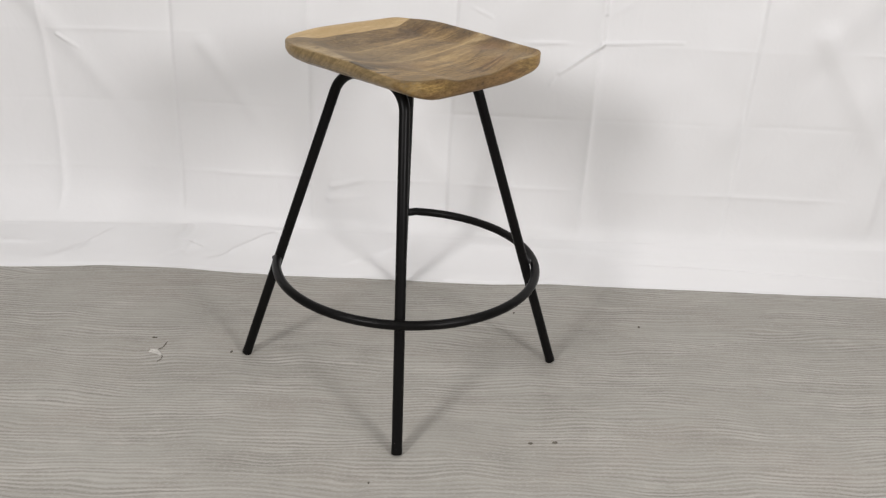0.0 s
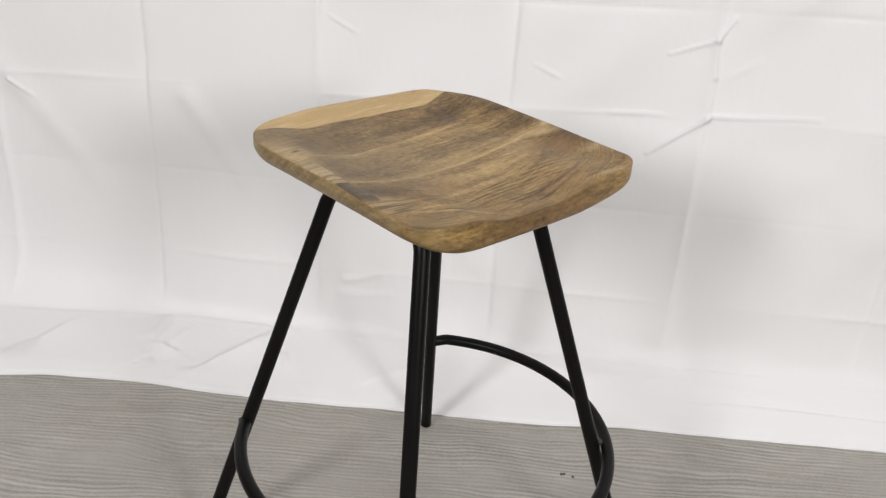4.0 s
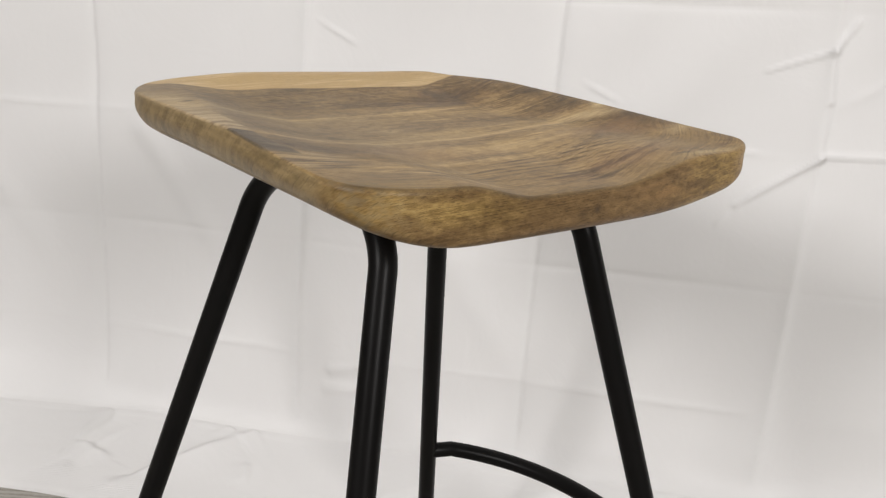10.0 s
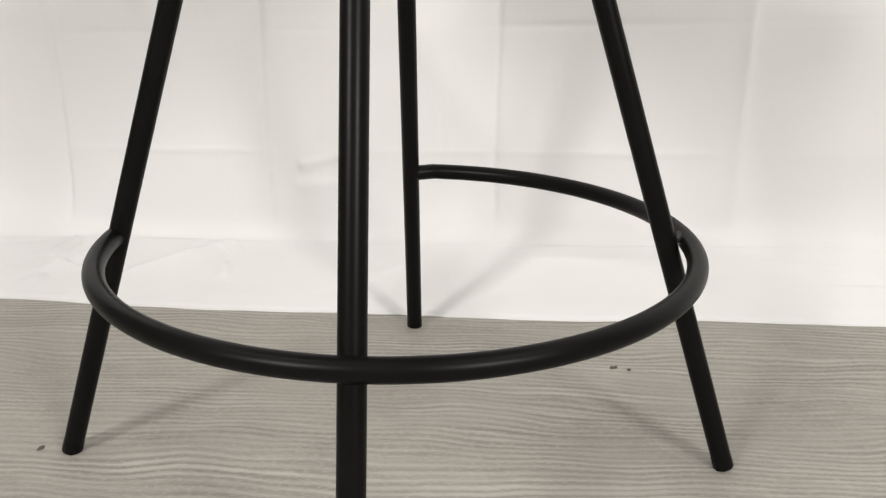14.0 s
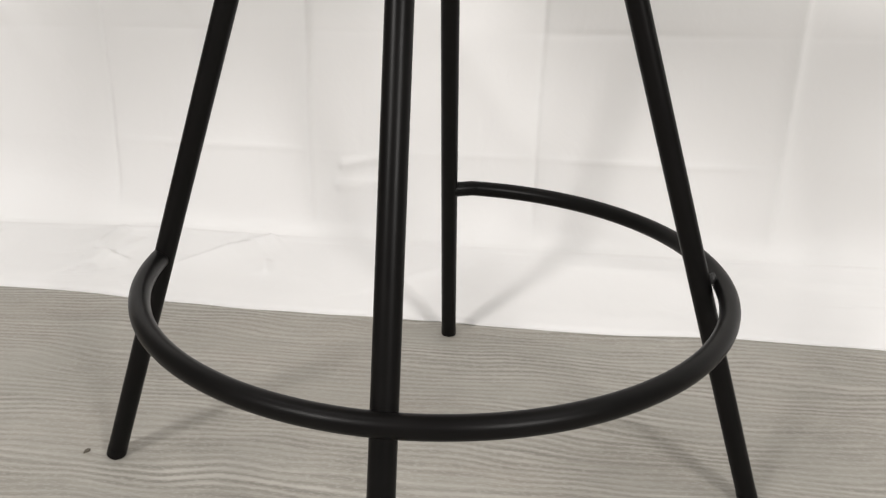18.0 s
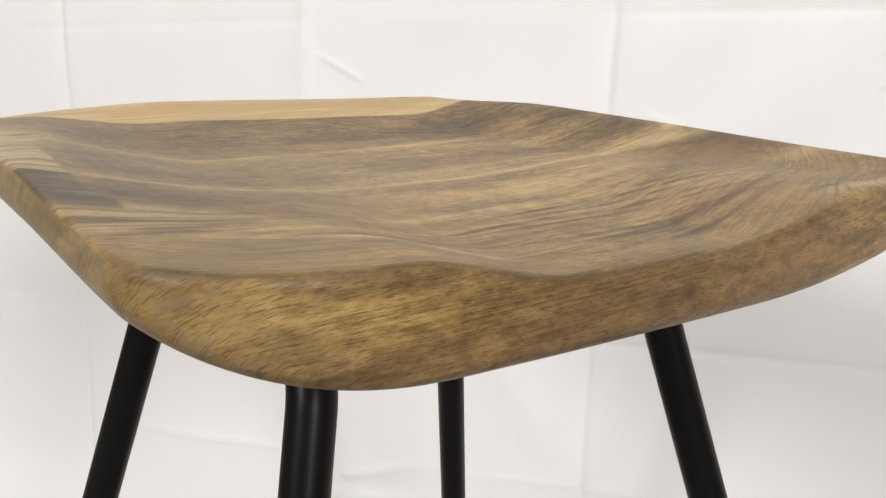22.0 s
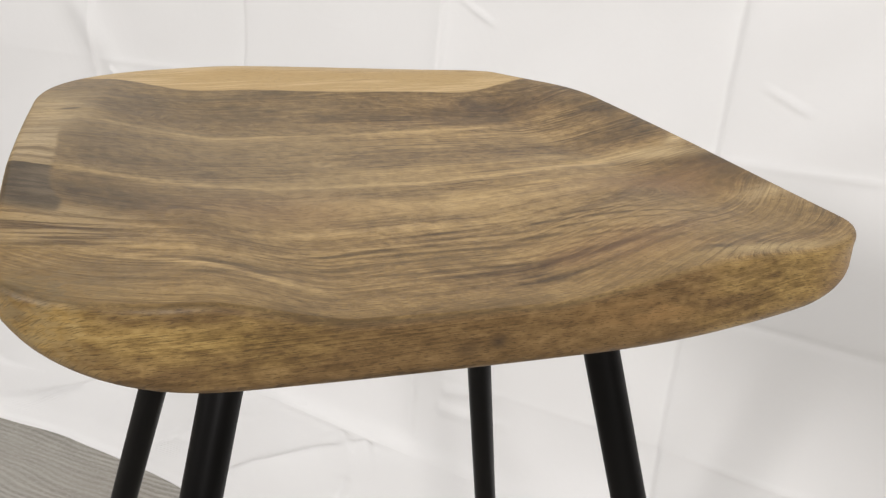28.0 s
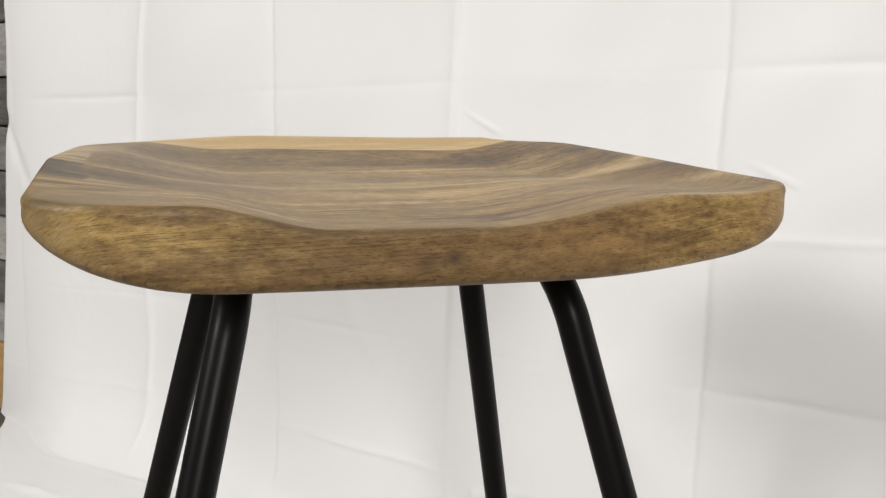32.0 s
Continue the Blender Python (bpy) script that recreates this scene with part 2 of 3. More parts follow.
    grey = add(mul(n.step(grain(4.0, 26.0, 9.0, 2.0), 0.40, 0.66), 0.12), mul(mul(n.step(x, 0.07, -0.07), n.step(y, -0.12, -0.03)), 0.55))
    heart = n.mix(grey, heart, n.mix(0.55, heart, (0.205, 0.168, 0.112)))
    warm = mul(big(gauss(n, x, y, 0.130, -0.080, 0.045, 0.028), mul(gauss(n, x, y, 0.06, -0.150, 0.06, 0.022), 0.7), mul(gauss(n, x, y, -0.06, -0.075, 0.05, 0.020), 0.5), mul(gauss(n, x, y, 0.105, 0.10, 0.05, 0.02), 0.4)), n.step(cloud, 0.32, 0.60))
    heart = n.mix(mul(warm, 0.9), heart, n.mix(0.6, heart, (0.300, 0.165, 0.076)))
    amber = mul(n.step(y, -0.03, -0.13), n.step(grain(5.0, 30.0, 6.6, 3.0), 0.36, 0.62))
    heart = n.mix(mul(amber, 0.55), heart, n.mix(0.45, heart, (0.390, 0.255, 0.095)))
    col = heart

    # the upright faces: brown along the front, tan with upright stripes at the side, gold flames at the front corners
    cut = total(mul(tone, 0.55), mul(curl, 0.27), mul(patchy, 0.20), -0.01)
    brown = n.ramp(cut, ((0.16, (0.064, 0.036, 0.014)), (0.36, (0.132, 0.078, 0.031)), (0.52, (0.205, 0.125, 0.052)), (0.70, (0.295, 0.188, 0.083)), (0.88, (0.39, 0.265, 0.125))))
    tan = n.ramp(total(mul(grain(9.0, 75.0, 6.0, 4.0, 0.65), 0.5), mul(curl, 0.25), mul(patchy, 0.25)), ((0.28, (0.105, 0.072, 0.032)), (0.44, (0.210, 0.148, 0.070)), (0.56, (0.310, 0.222, 0.110)), (0.74, (0.42, 0.31, 0.16))))
    gold = n.ramp(total(mul(tone, 0.50), mul(curl, 0.28), mul(patchy, 0.22)), ((0.26, (0.105, 0.062, 0.020)), (0.42, (0.230, 0.145, 0.047)), (0.56, (0.390, 0.258, 0.087)), (0.74, (0.580, 0.410, 0.165))))
    col = n.mix(mul(face, sub(1.0, front)), col, tan)
    col = n.mix(on_front, col, brown)
    upface = n.step(add(z, mul(sub(cloud, 0.5), 0.034)), 0.616, 0.638)
    flame = mul(n.step(add(x, mul(w2, 0.05)), -0.035, -0.095), mul(upface, n.step(add(mul(cloud, 0.6), mul(patchy, 0.4)), 0.34, 0.56)))
    speckled = mul(n.step(x, -0.07, -0.13), mul(n.step(curl, 0.44, 0.56), n.step(patchy, 0.42, 0.56)))
    right = mul(n.step(x, 0.055, 0.115), n.step(add(mul(cloud, 0.6), mul(patchy, 0.4)), 0.42, 0.58))
    lick = mul(mul(gauss(n, x, add(z, add(mul(w2, 0.005), mul(add(x, 0.13), 0.06))), -0.125, 0.6365, 0.050, 0.0050), n.step(cloud, 0.28, 0.50)), 1.2)
    col = n.mix(mul(on_front, n.m("MINIMUM", big(mul(flame, 0.8), mul(speckled, 0.35), mul(right, 0.75), lick), 0.85)), col, gold)
    rust = mul(gauss(n, x, add(z, mul(w2, 0.005)), 0.060, 0.632, 0.030, 0.006), n.step(patchy, 0.40, 0.60))
    col = n.mix(mul(on_front, mul(big(rust, mul(gauss(n, x, z, 0.165, 0.640, 0.02, 0.012), 0.8)), 0.55)), col, (0.36, 0.205, 0.080))
    # the top of the front horns: gold strips and a dull grey bruise round the corner
    strip = mul(mul(gauss(n, x, add(y, mul(w2, 0.012)), -0.166, -0.124, 0.028, 0.0085), upper), n.step(fibre, 0.40, 0.58))
    col = n.mix(mul(strip, 0.8), col, gold)
    horn = mul(mul(gauss(n, x, add(y, mul(w2, 0.006)), 0.118, -0.172, 0.030, 0.0045), n.step(rim, 0.5, 0.15)), n.step(fibre, 0.30, 0.50))
    col = n.mix(mul(horn, 0.85), col, n.mix(curl, (0.40, 0.275, 0.11), (0.56, 0.42, 0.20)))
    bruise = mul(gauss(n, x, y, -0.160, -0.163, 0.028, 0.016), n.step(curl, 0.40, 0.58))
    col = n.mix(mul(bruise, 0.65), col, n.mix(patchy, (0.105, 0.080, 0.045), (0.20, 0.155, 0.088)))
    lip = mul(mul(gauss(n, 0.0, add(rim, mul(w3, 0.12)), 0.0, 0.075, 1.0, 0.05), front), mul(n.step(x, 0.11, 0.02), n.step(curl, 0.30, 0.48)))
    col = n.mix(mul(lip, 0.62), col, (0.072, 0.047, 0.021))

    # pale and dark marks of the heartwood
    xs, ys = add(add(x, mul(w2, 0.020)), mul(w3, 0.014)), add(add(y, mul(w2, 0.011)), mul(w3, 0.008))
    pale = n.mix(n.step(fibre, 0.38, 0.62), (0.44, 0.315, 0.160), (0.66, 0.500, 0.275))
    spot = big(mul(gauss(n, xs, add(ys, mul(sub(x, 0.152), 0.5)), 0.152, -0.030, 0.026, 0.0095), n.step(curl, 0.18, 0.42)), gauss(n, xs, add(ys, mul(sub(x, 0.172), -0.4)), 0.172, -0.022, 0.012, 0.006), mul(gauss(n, xs, ys, 0.168, -0.110, 0.015, 0.008), 0.6), mul(gauss(n, xs, ys, 0.110, -0.026, 0.040, 0.0035), 0.5),
               mul(gauss(n, xs, ys, -0.170, 0.058, 0.020, 0.045), 0.72), mul(gauss(n, xs, ys, -0.154, -0.094, 0.016, 0.010), 0.55))
    col = n.mix(mul(mul(spot, 0.85), upper), col, pale)
    edge = add(-0.1625, add(mul(w2, 0.004), mul(w3, 0.002)))
    flank = n.step(sub(x, edge), 0.0012, -0.0012)
    stripe = n.noise(n.join(mul(x, 14.0), mul(add(y, mul(w2, 0.004)), 230.0), mul(z, 30.0)), 1.0, 3.0, 0.6)
    patch = mul(flank, mul(n.step(ys, -0.0455, -0.0435), n.step(ys, 0.030, 0.010)))
    col = n.mix(mul(mul(patch, upper), 0.85), col, n.mix(n.step(stripe, 0.34, 0.62), (0.230, 0.160, 0.084), (0.520, 0.392, 0.222)))
    knot = mul(n.step(sub(sub(x, edge), mul(gauss(n, 0.0, y, 0.0, -0.085, 1.0, 0.014), 0.005)), 0.0015, -0.0015), mul(n.step(ys, -0.098, -0.086), n.step(ys, -0.0440, -0.0455)))
    col = n.mix(mul(mul(knot, upper), 0.86), col, n.mix(n.step(add(mul(stripe, 0.5), mul(patchy, 0.5)), 0.36, 0.68), (0.045, 0.033, 0.021), (0.165, 0.125, 0.080)))
    fan = mul(n.step(x, -0.118, -0.150), mul(n.step(ys, -0.135, -0.122), n.step(ys, -0.090, -0.102)))
    col = n.mix(mul(mul(fan, upper), 0.72), col, n.mix(n.step(stripe, 0.42, 0.58), (0.085, 0.052, 0.027), (0.430, 0.305, 0.150)))
    slash = mul(gauss(n, xs, add(ys, mul(sub(x, 0.162), 0.15)), 0.162, 0.0135, 0.011, 0.0017), 0.85)
    dot = big(gauss(n, xs, ys, -0.163, 0.060, 0.0050, 0.0022), gauss(n, x, z, -0.0075, 0.6255, 0.0034, 0.0024), slash, mul(gauss(n, xs, ys, -0.045, 0.098, 0.0055, 0.0026), 0.8), mul(gauss(n, xs, ys, -0.071, 0.105, 0.004, 0.002), 0.6),
              mul(mul(gauss(n, x, z, -0.019, 0.6235, 0.006, 0.003), face), 0.5), mul(gauss(n, xs, ys, 0.094, -0.168, 0.009, 0.0025), 0.8), mul(gauss(n, xs, ys, -0.155, -0.070, 0.004, 0.004), 0.6))
    col = n.mix(mul(dot, 0.85), col, (0.055, 0.036, 0.022))

    # sapwood
    rear = add(add(0.1330, mul(n.step(n.m("ABSOLUTE", x), 0.085, 0.165), 0.018)), add(mul(w2, 0.007), mul(w3, 0.0016)))
    sap = mul(n.step(sub(y, rear), -0.0010, 0.0010), n.step(add(x, mul(y, 0.9)), 0.290, 0.283))
    sap = mul(sap, n.step(x, -0.172, -0.145))
    sapc = n.ramp(add(mul(sub(fibre, 0.5), 0.7), mul(sub(grain(5.0, 60.0, 3.0, 3.0), 0.5), 0.6)), ((0.0, (0.50, 0.345, 0.160)), (0.10, (0.60, 0.435, 0.225)), (0.30, (0.69, 0.525, 0.295))))
    fleck = mul(n.step(n.noise(n.join(mul(x, 34.0), mul(y, 240.0), 2.0), 1.0, 2.0), 0.63, 0.71), n.step(x, -0.01, 0.05))
    sapc = n.mix(mul(fleck, 0.65), sapc, (0.24, 0.145, 0.065))
    col = n.mix(sap, col, sapc)

    # open pores: short dark dashes, dense on the cut front face
    dash = n.noise(n.join(mul(x, 300.0), mul(add(add(y, z), mul(w2, 0.003)), 2300.0), mul(z, 40.0)), 1.0, 1.5, 0.5)
    pores = n.step(dash, 0.55, 0.66)
    col = n.mix(mul(pores, add(add(0.50, mul(on_front, 0.12)), mul(sap, -0.22))), col, n.mix(0.75, col, (0.035, 0.021, 0.010)))
    n.put(bsdf.inputs["Base Color"], col)
    n.put(bsdf.inputs["Roughness"], add(0.36, mul(band, 0.16)))
    n.put(bsdf.inputs["Normal"], n.bump(sub(mul(fibre, 0.3), mul(pores, 0.6)), 0.2, 0.0005))
    return mat


def black_steel():
    mat, tree, bsdf = material("black_powder_coat", 0.42, 0.0, 0.11)
    n = Net(tree)
    co = n.coord()
    f = n.noise(co, 900.0, 2.0)
    g = n.noise(co, 22.0, 3.0)
    n.put(bsdf.inputs["Base Color"], n.mix(g, (0.0036, 0.0034, 0.0034), (0.0065, 0.0060, 0.0058)))
    n.put(bsdf.inputs["Roughness"], n.m("ADD", 0.30, n.m("MULTIPLY", g, 0.12)))
    n.put(bsdf.inputs["Normal"], n.bump(f, 0.12, 0.0003))
    return mat


def white_cloth():
    mat, tree, bsdf = material("white_cotton", 0.85, 0.0, 0.2)
    n = Net(tree)
    co = n.coord()
    x, y, z = n.split(co)
    big = n.noise(co, 2.3, 3.0)
    n.put(bsdf.inputs["Base Color"], n.mix(big, (0.80, 0.793, 0.788), (0.845, 0.84, 0.837)))
    crease = n.noise(n.join(n.m("MULTIPLY", x, 8.0), n.m("MULTIPLY", y, 8.0), n.m("MULTIPLY", z, 7.0)), 1.0, 4.0, 0.55, 0.6)
    weave = n.noise(co, 420.0, 2.0)
    h = n.m("ADD", n.m("MULTIPLY", crease, 0.0040), n.m("MULTIPLY", weave, 0.00012))
    n.put(bsdf.inputs["Normal"], n.bump(h, 0.55, 1.0))
    return mat


def ribbed_mat():
    """Grey printed floor sheet: pale and dark lines that wander like combed grain."""
    mat, tree, bsdf = material("grey_ribbed_vinyl", 0.6, 0.0, 0.3)
    n = Net(tree)
    x, y, z = n.split(n.coord())
    c, s = 0.714, 0.700
    v = n.m("ADD", n.m("MULTIPLY", x, c), n.m("MULTIPLY", y, s))
    u = n.m("SUBTRACT", n.m("MULTIPLY", y, c), n.m("MULTIPLY", x, s))
    w = n.m("SUBTRACT", n.noise(n.join(n.m("MULTIPLY", u, 2.6), n.m("MULTIPLY", v, 4.2), 0.0), 1.0, 2.0), 0.5)
    w2 = n.m("SUBTRACT", n.noise(n.join(n.m("MULTIPLY", u, 9.0), n.m("MULTIPLY", v, 16.0), 3.0), 1.0, 2.0), 0.5)
    w3 = n.m("SUBTRACT", n.noise(n.join(n.m("MULTIPLY", u, 130.0), n.m("MULTIPLY", v, 330.0), 7.0), 1.0, 3.0, 0.65), 0.5)
    vv = n.m("ADD", n.m("ADD", v, n.m("MULTIPLY", w3, 0.0042)), n.m("ADD", n.m("MULTIPLY", w, 0.085), n.m("MULTIPLY", w2, 0.014)))
    wave = n.m("MULTIPLY", n.m("SINE", n.m("MULTIPLY", vv, 640.0)), n.noise(n.join(n.m("MULTIPLY", u, 3.0), n.m("MULTIPLY", vv, 22.0), 6.0), 1.0, 2.0))
    line = n.noise(n.join(n.m("MULTIPLY", u, 2.6), n.m("MULTIPLY", vv, 150.0), 0.0), 1.0, 2.5, 0.55)
    line = n.m("ADD", line, n.m("MULTIPLY", wave, 0.42))
    thin = n.noise(n.join(n.m("MULTIPLY", u, 9.0), n.m("MULTIPLY", vv, 420.0), 5.0), 1.0, 3.0, 0.6)
    tile = n.noise(n.join(n.m("MULTIPLY", u, 4.0), n.m("MULTIPLY", v, 7.0), 8.0), 1.0, 4.0, 0.6)
    worn = n.step(n.noise(n.join(n.m("MULTIPLY", u, 7.0), n.m("MULTIPLY", v, 10.0), 4.0), 1.0, 4.0, 0.65), 0.40, 0.66)
    speck = n.noise(n.join(n.m("MULTIPLY", u, 150.0), n.m("MULTIPLY", v, 380.0), 1.0), 1.0, 2.0)
    faint = n.step(n.noise(n.join(n.m("MULTIPLY", u, 3.5), n.m("MULTIPLY", v, 9.0), 2.0), 1.0, 4.0, 0.6), 0.34, 0.60, 0.22, 0.58)
    mottle = n.noise(n.join(n.m("MULTIPLY", u, 22.0), n.m("MULTIPLY", vv, 46.0), 9.0), 1.0, 5.0, 0.65)
    tone = n.m("ADD", n.m("MULTIPLY", n.m("SUBTRACT", line, 0.5), faint), n.m("ADD", n.m("MULTIPLY", thin, 0.16), n.m("MULTIPLY", tile, 0.36)))
    tone = n.m("ADD", n.m("ADD", tone, 0.26), n.m("MULTIPLY", n.m("SUBTRACT", mottle, 0.5), 0.26))
    col = n.ramp(tone, ((0.34, (0.254, 0.240, 0.212)), (0.48, (0.327, 0.310, 0.276)), (0.57, (0.389, 0.370, 0.333)), (0.70, (0.485, 0.464, 0.423))))
    # Brown patches put into the colour for a lens's warm colour cast.
    brown_cast = n.step(n.noise(n.join(n.m("MULTIPLY", u, 3.0), n.m("MULTIPLY", v, 5.0), 14.0), 1.0, 5.0, 0.65), 0.46, 0.70)
    col = n.mix(n.m("MULTIPLY", brown_cast, 0.40), col, (0.335, 0.300, 0.262))
    col = n.mix(n.m("MULTIPLY", n.step(speck, 0.46, 0.72), 0.34), col, (0.52, 0.51, 0.48))
    col = n.mix(n.m("MULTIPLY", worn, 0.45), col, (0.366, 0.354, 0.318))
    n.put(bsdf.inputs["Base Color"], col)
    n.put(bsdf.inputs["Normal"], n.bump(n.m("ADD", line, n.m("MULTIPLY", thin, 0.4)), 0.22, 0.0015))
    return mat


def plain(name, a, b, scale, rough, bump=0.2, dist=0.001, stretch=(1, 1, 1)):
    """A surface whose colour wanders between two tones at two scales."""
    mat, tree, bsdf = material(name, rough)
    n = Net(tree)
    x, y, z = n.split(n.coord())
    p = n.join(n.m("MULTIPLY", x, stretch[0]), n.m("MULTIPLY", y, stretch[1]), n.m("MULTIPLY", z, stretch[2]))
    f = n.noise(p, scale, 5.0, 0.6)
    g = n.noise(p, scale * 9.0, 3.0)
    n.put(bsdf.inputs["Base Color"], n.mix(n.step(n.m("ADD", n.m("MULTIPLY", f, 0.7), n.m("MULTIPLY", g, 0.3)), 0.32, 0.68), a, b))
    n.put(bsdf.inputs["Normal"], n.bump(g, bump, dist))
    return mat


WOOD = mango_wood()
STEEL = black_steel()
CLOTH = white_cloth()
MAT = ribbed_mat()
CONCRETE = plain("worn_concrete", (0.13, 0.12, 0.10), (0.20, 0.185, 0.16), 3.0, 0.7)
PAINT = plain("grey_wall_paint", (0.24, 0.235, 0.225), (0.30, 0.295, 0.28), 2.0, 0.8)
CEIL = plain("ceiling_paint", (0.36, 0.36, 0.35), (0.42, 0.42, 0.41), 2.0, 0.9)
WELD = plain("weld_bead", (0.012, 0.012, 0.012), (0.03, 0.03, 0.03), 300.0, 0.35, 0.6, 0.001)
TEAR = plain("torn_vinyl_backing", (0.50, 0.48, 0.44), (0.64, 0.62, 0.58), 120.0, 0.8)
GRIT = plain("dark_grit", (0.09, 0.078, 0.062), (0.16, 0.14, 0.115), 300.0, 0.9)
PLANKS = [
    plain("golden_pine", (0.42, 0.25, 0.09), (0.58, 0.38, 0.16), 5.0, 0.55, 0.3, 0.001, (1, 1, 7)),
    plain("charred_grey_board", (0.07, 0.066, 0.06), (0.17, 0.16, 0.148), 6.0, 0.75, 0.5, 0.002, (1, 1, 6)),
    plain("whitewashed_board", (0.20, 0.19, 0.175), (0.44, 0.425, 0.40), 7.0, 0.75, 0.5, 0.002, (1, 1, 5)),
    plain("weathered_board", (0.11, 0.103, 0.095), (0.30, 0.285, 0.265), 7.0, 0.75, 0.5, 0.002, (1, 1, 6)),
]


# ------------------------------------------------------------------ helpers for meshes
def mesh_from(name, verts, faces, mat, smooth_shade=True):
    me = bpy.data.meshes.new(name)
    me.from_pydata([tuple(v) for v in verts], [], faces)
    me.materials.append(mat)
    for p in me.polygons:
        p.use_smooth = smooth_shade
    me.update()
    return me


def part(name, me, parent, label=""):
    ob = new(name, me)
    ob.parent = parent
    if label:
        tagged(ob, label)
    return ob


def box_mesh(name, lo, hi, mat, bevel=0.0):
    bm = bmesh.new()
    bmesh.ops.create_cube(bm, size=1.0)
    for v in bm.verts:
        for i in range(3):
            v.co[i] = lo[i] if v.co[i] < 0 else hi[i]
    if bevel:
        bmesh.ops.bevel(bm, geom=bm.edges[:], offset=bevel, segments=2, affect="EDGES", profile=0.6)
    me = bpy.data.meshes.new(name)
    bm.to_mesh(me)
    bm.free()
    me.materials.append(mat)
    return me


def tube_mesh(name, pts, radius, mat, sides=24, closed=False, cap=True):
    """A round tube along a line of points, with its rings carried along without twist."""
    pts = [Vector(p) for p in pts]
    verts, faces = [], []
    k = len(pts)
    tan = []
    for i in range(k):
        a, b = pts[max(i - 1, 0)], pts[min(i + 1, k - 1)]
        tan.append((b - a).normalized())
    side = tan[0].orthogonal().normalized()
    for i in range(k):
        side = (side - tan[i] * side.dot(tan[i])).normalized()
        up = tan[i].cross(side)
        for j in range(sides):
            a = 2 * math.pi * j / sides
            verts.append(pts[i] + (side * math.cos(a) + up * math.sin(a)) * radius)
    for i in range(k - 1):
        for j in range(sides):
            j2 = (j + 1) % sides
            faces.append((i * sides + j, i * sides + j2, (i + 1) * sides + j2, (i + 1) * sides + j))
    if cap:
        ends = len(verts)
        verts += verts[:sides] + verts[(k - 1) * sides:k * sides]
        faces.append(tuple(reversed(range(ends, ends + sides))))
        faces.append(tuple(range(ends + sides, ends + 2 * sides)))
    return mesh_from(name, verts, faces, mat)


def arc(p, a, b, cut, steps=12):
    """The rounded corner at p between the ways to a and to b: a parabola that leaves both lines cut metres from p."""
    p, a, b = Vector(p), Vector(a), Vector(b)
    s, e = p + (a - p).normalized() * cut, p + (b - p).normalized() * cut
    out = []
    for i in range(steps + 1):
        t = i / steps
        w = 0.62
        k = (1 - t) ** 2 + 2 * w * t * (1 - t) + t * t
        out.append((s * (1 - t) ** 2 + p * (2 * w * t * (1 - t)) + e * t * t) / k)
    return out


# ------------------------------------------------------------------ the hall
def hall():
    floor = new("floor", box_mesh("floor", (-4.6, -4.6, -0.12), (3.4, 3.4, -0.006), CONCRETE))
    tagged(floor, "worn grey-olive concrete floor of a sales hall", "floor", kind="structure")
    # Unseen walls and ceiling, added to close the space for bounce and reflections.
    lo_u, hi_u, lo_d = -3.0, 3.0, -3.6
    for name, a, b, z0, z1 in (("wall_north", (lo_u, WALL + 0.075), (hi_u, WALL + 0.20), -0.006, 3.0),
                               ("wall_south", (lo_u, lo_d - 0.12), (hi_u, lo_d), -0.006, 3.0),
                               ("wall_east", (lo_u - 0.12, lo_d - 0.12), (lo_u, WALL + 0.20), -0.006, 3.0),
                               ("wall_west", (hi_u, lo_d - 0.12), (hi_u + 0.12, WALL + 0.20), -0.006, 3.0),
                               ("ceiling", (lo_u - 0.12, lo_d - 0.12), (hi_u + 0.12, WALL + 0.20), 3.0, 3.12)):
        ob = new(name, box_mesh(name, (a[0], a[1], z0), (b[0], b[1], z1), CEIL if name == "ceiling" else PAINT))
        ob.matrix_world = Matrix(((U.x, N.x, 0, 0), (U.y, N.y, 0, 0), (0, 0, 1, 0), (0, 0, 0, 1)))
        tagged(ob, "plain grey painted " + ("ceiling added unseen to close the hall" if name == "ceiling" else "wall added unseen to close the hall"), name.split("_")[0], kind="structure")
    return floor


hall()


def mat_height(x, y):
    return 0.0016 * noise.noise((x * 3.1, y * 3.1, 0.4)) + 0.0007 * noise.noise((x * 9.0, y * 9.0, 2.0)) - 0.0016


def floor_mat():
    """The grey printed sheet that covers the floor up to the white cloth, with low ripples."""
    verts, faces = [], []
    us = np.linspace(-2.6, 2.6, 150)
    ds = np.concatenate([np.linspace(-3.4, -1.3, 24), np.linspace(-1.27, 0.50, 90)])
    for d in ds:
        for u in us:
            p = place(u, min(d, 0.53 - 0.115 * u if u < 1.2 else 0.40 - 0.08 * (u - 1.2)), 0)
            verts.append((p.x, p.y, mat_height(p.x, p.y)))
    w = len(us)
    for i in range(len(ds) - 1):
        for j in range(w - 1):
            faces.append((i * w + j, (i + 1) * w + j, (i + 1) * w + j + 1, i * w + j + 1))
    ob = new("floor_mat", mesh_from("floor_mat", verts, faces, MAT))
    tagged(ob, "grey ribbed wood-look vinyl floor sheet with wandering pale lines", "floor", kind="structure")


floor_mat()

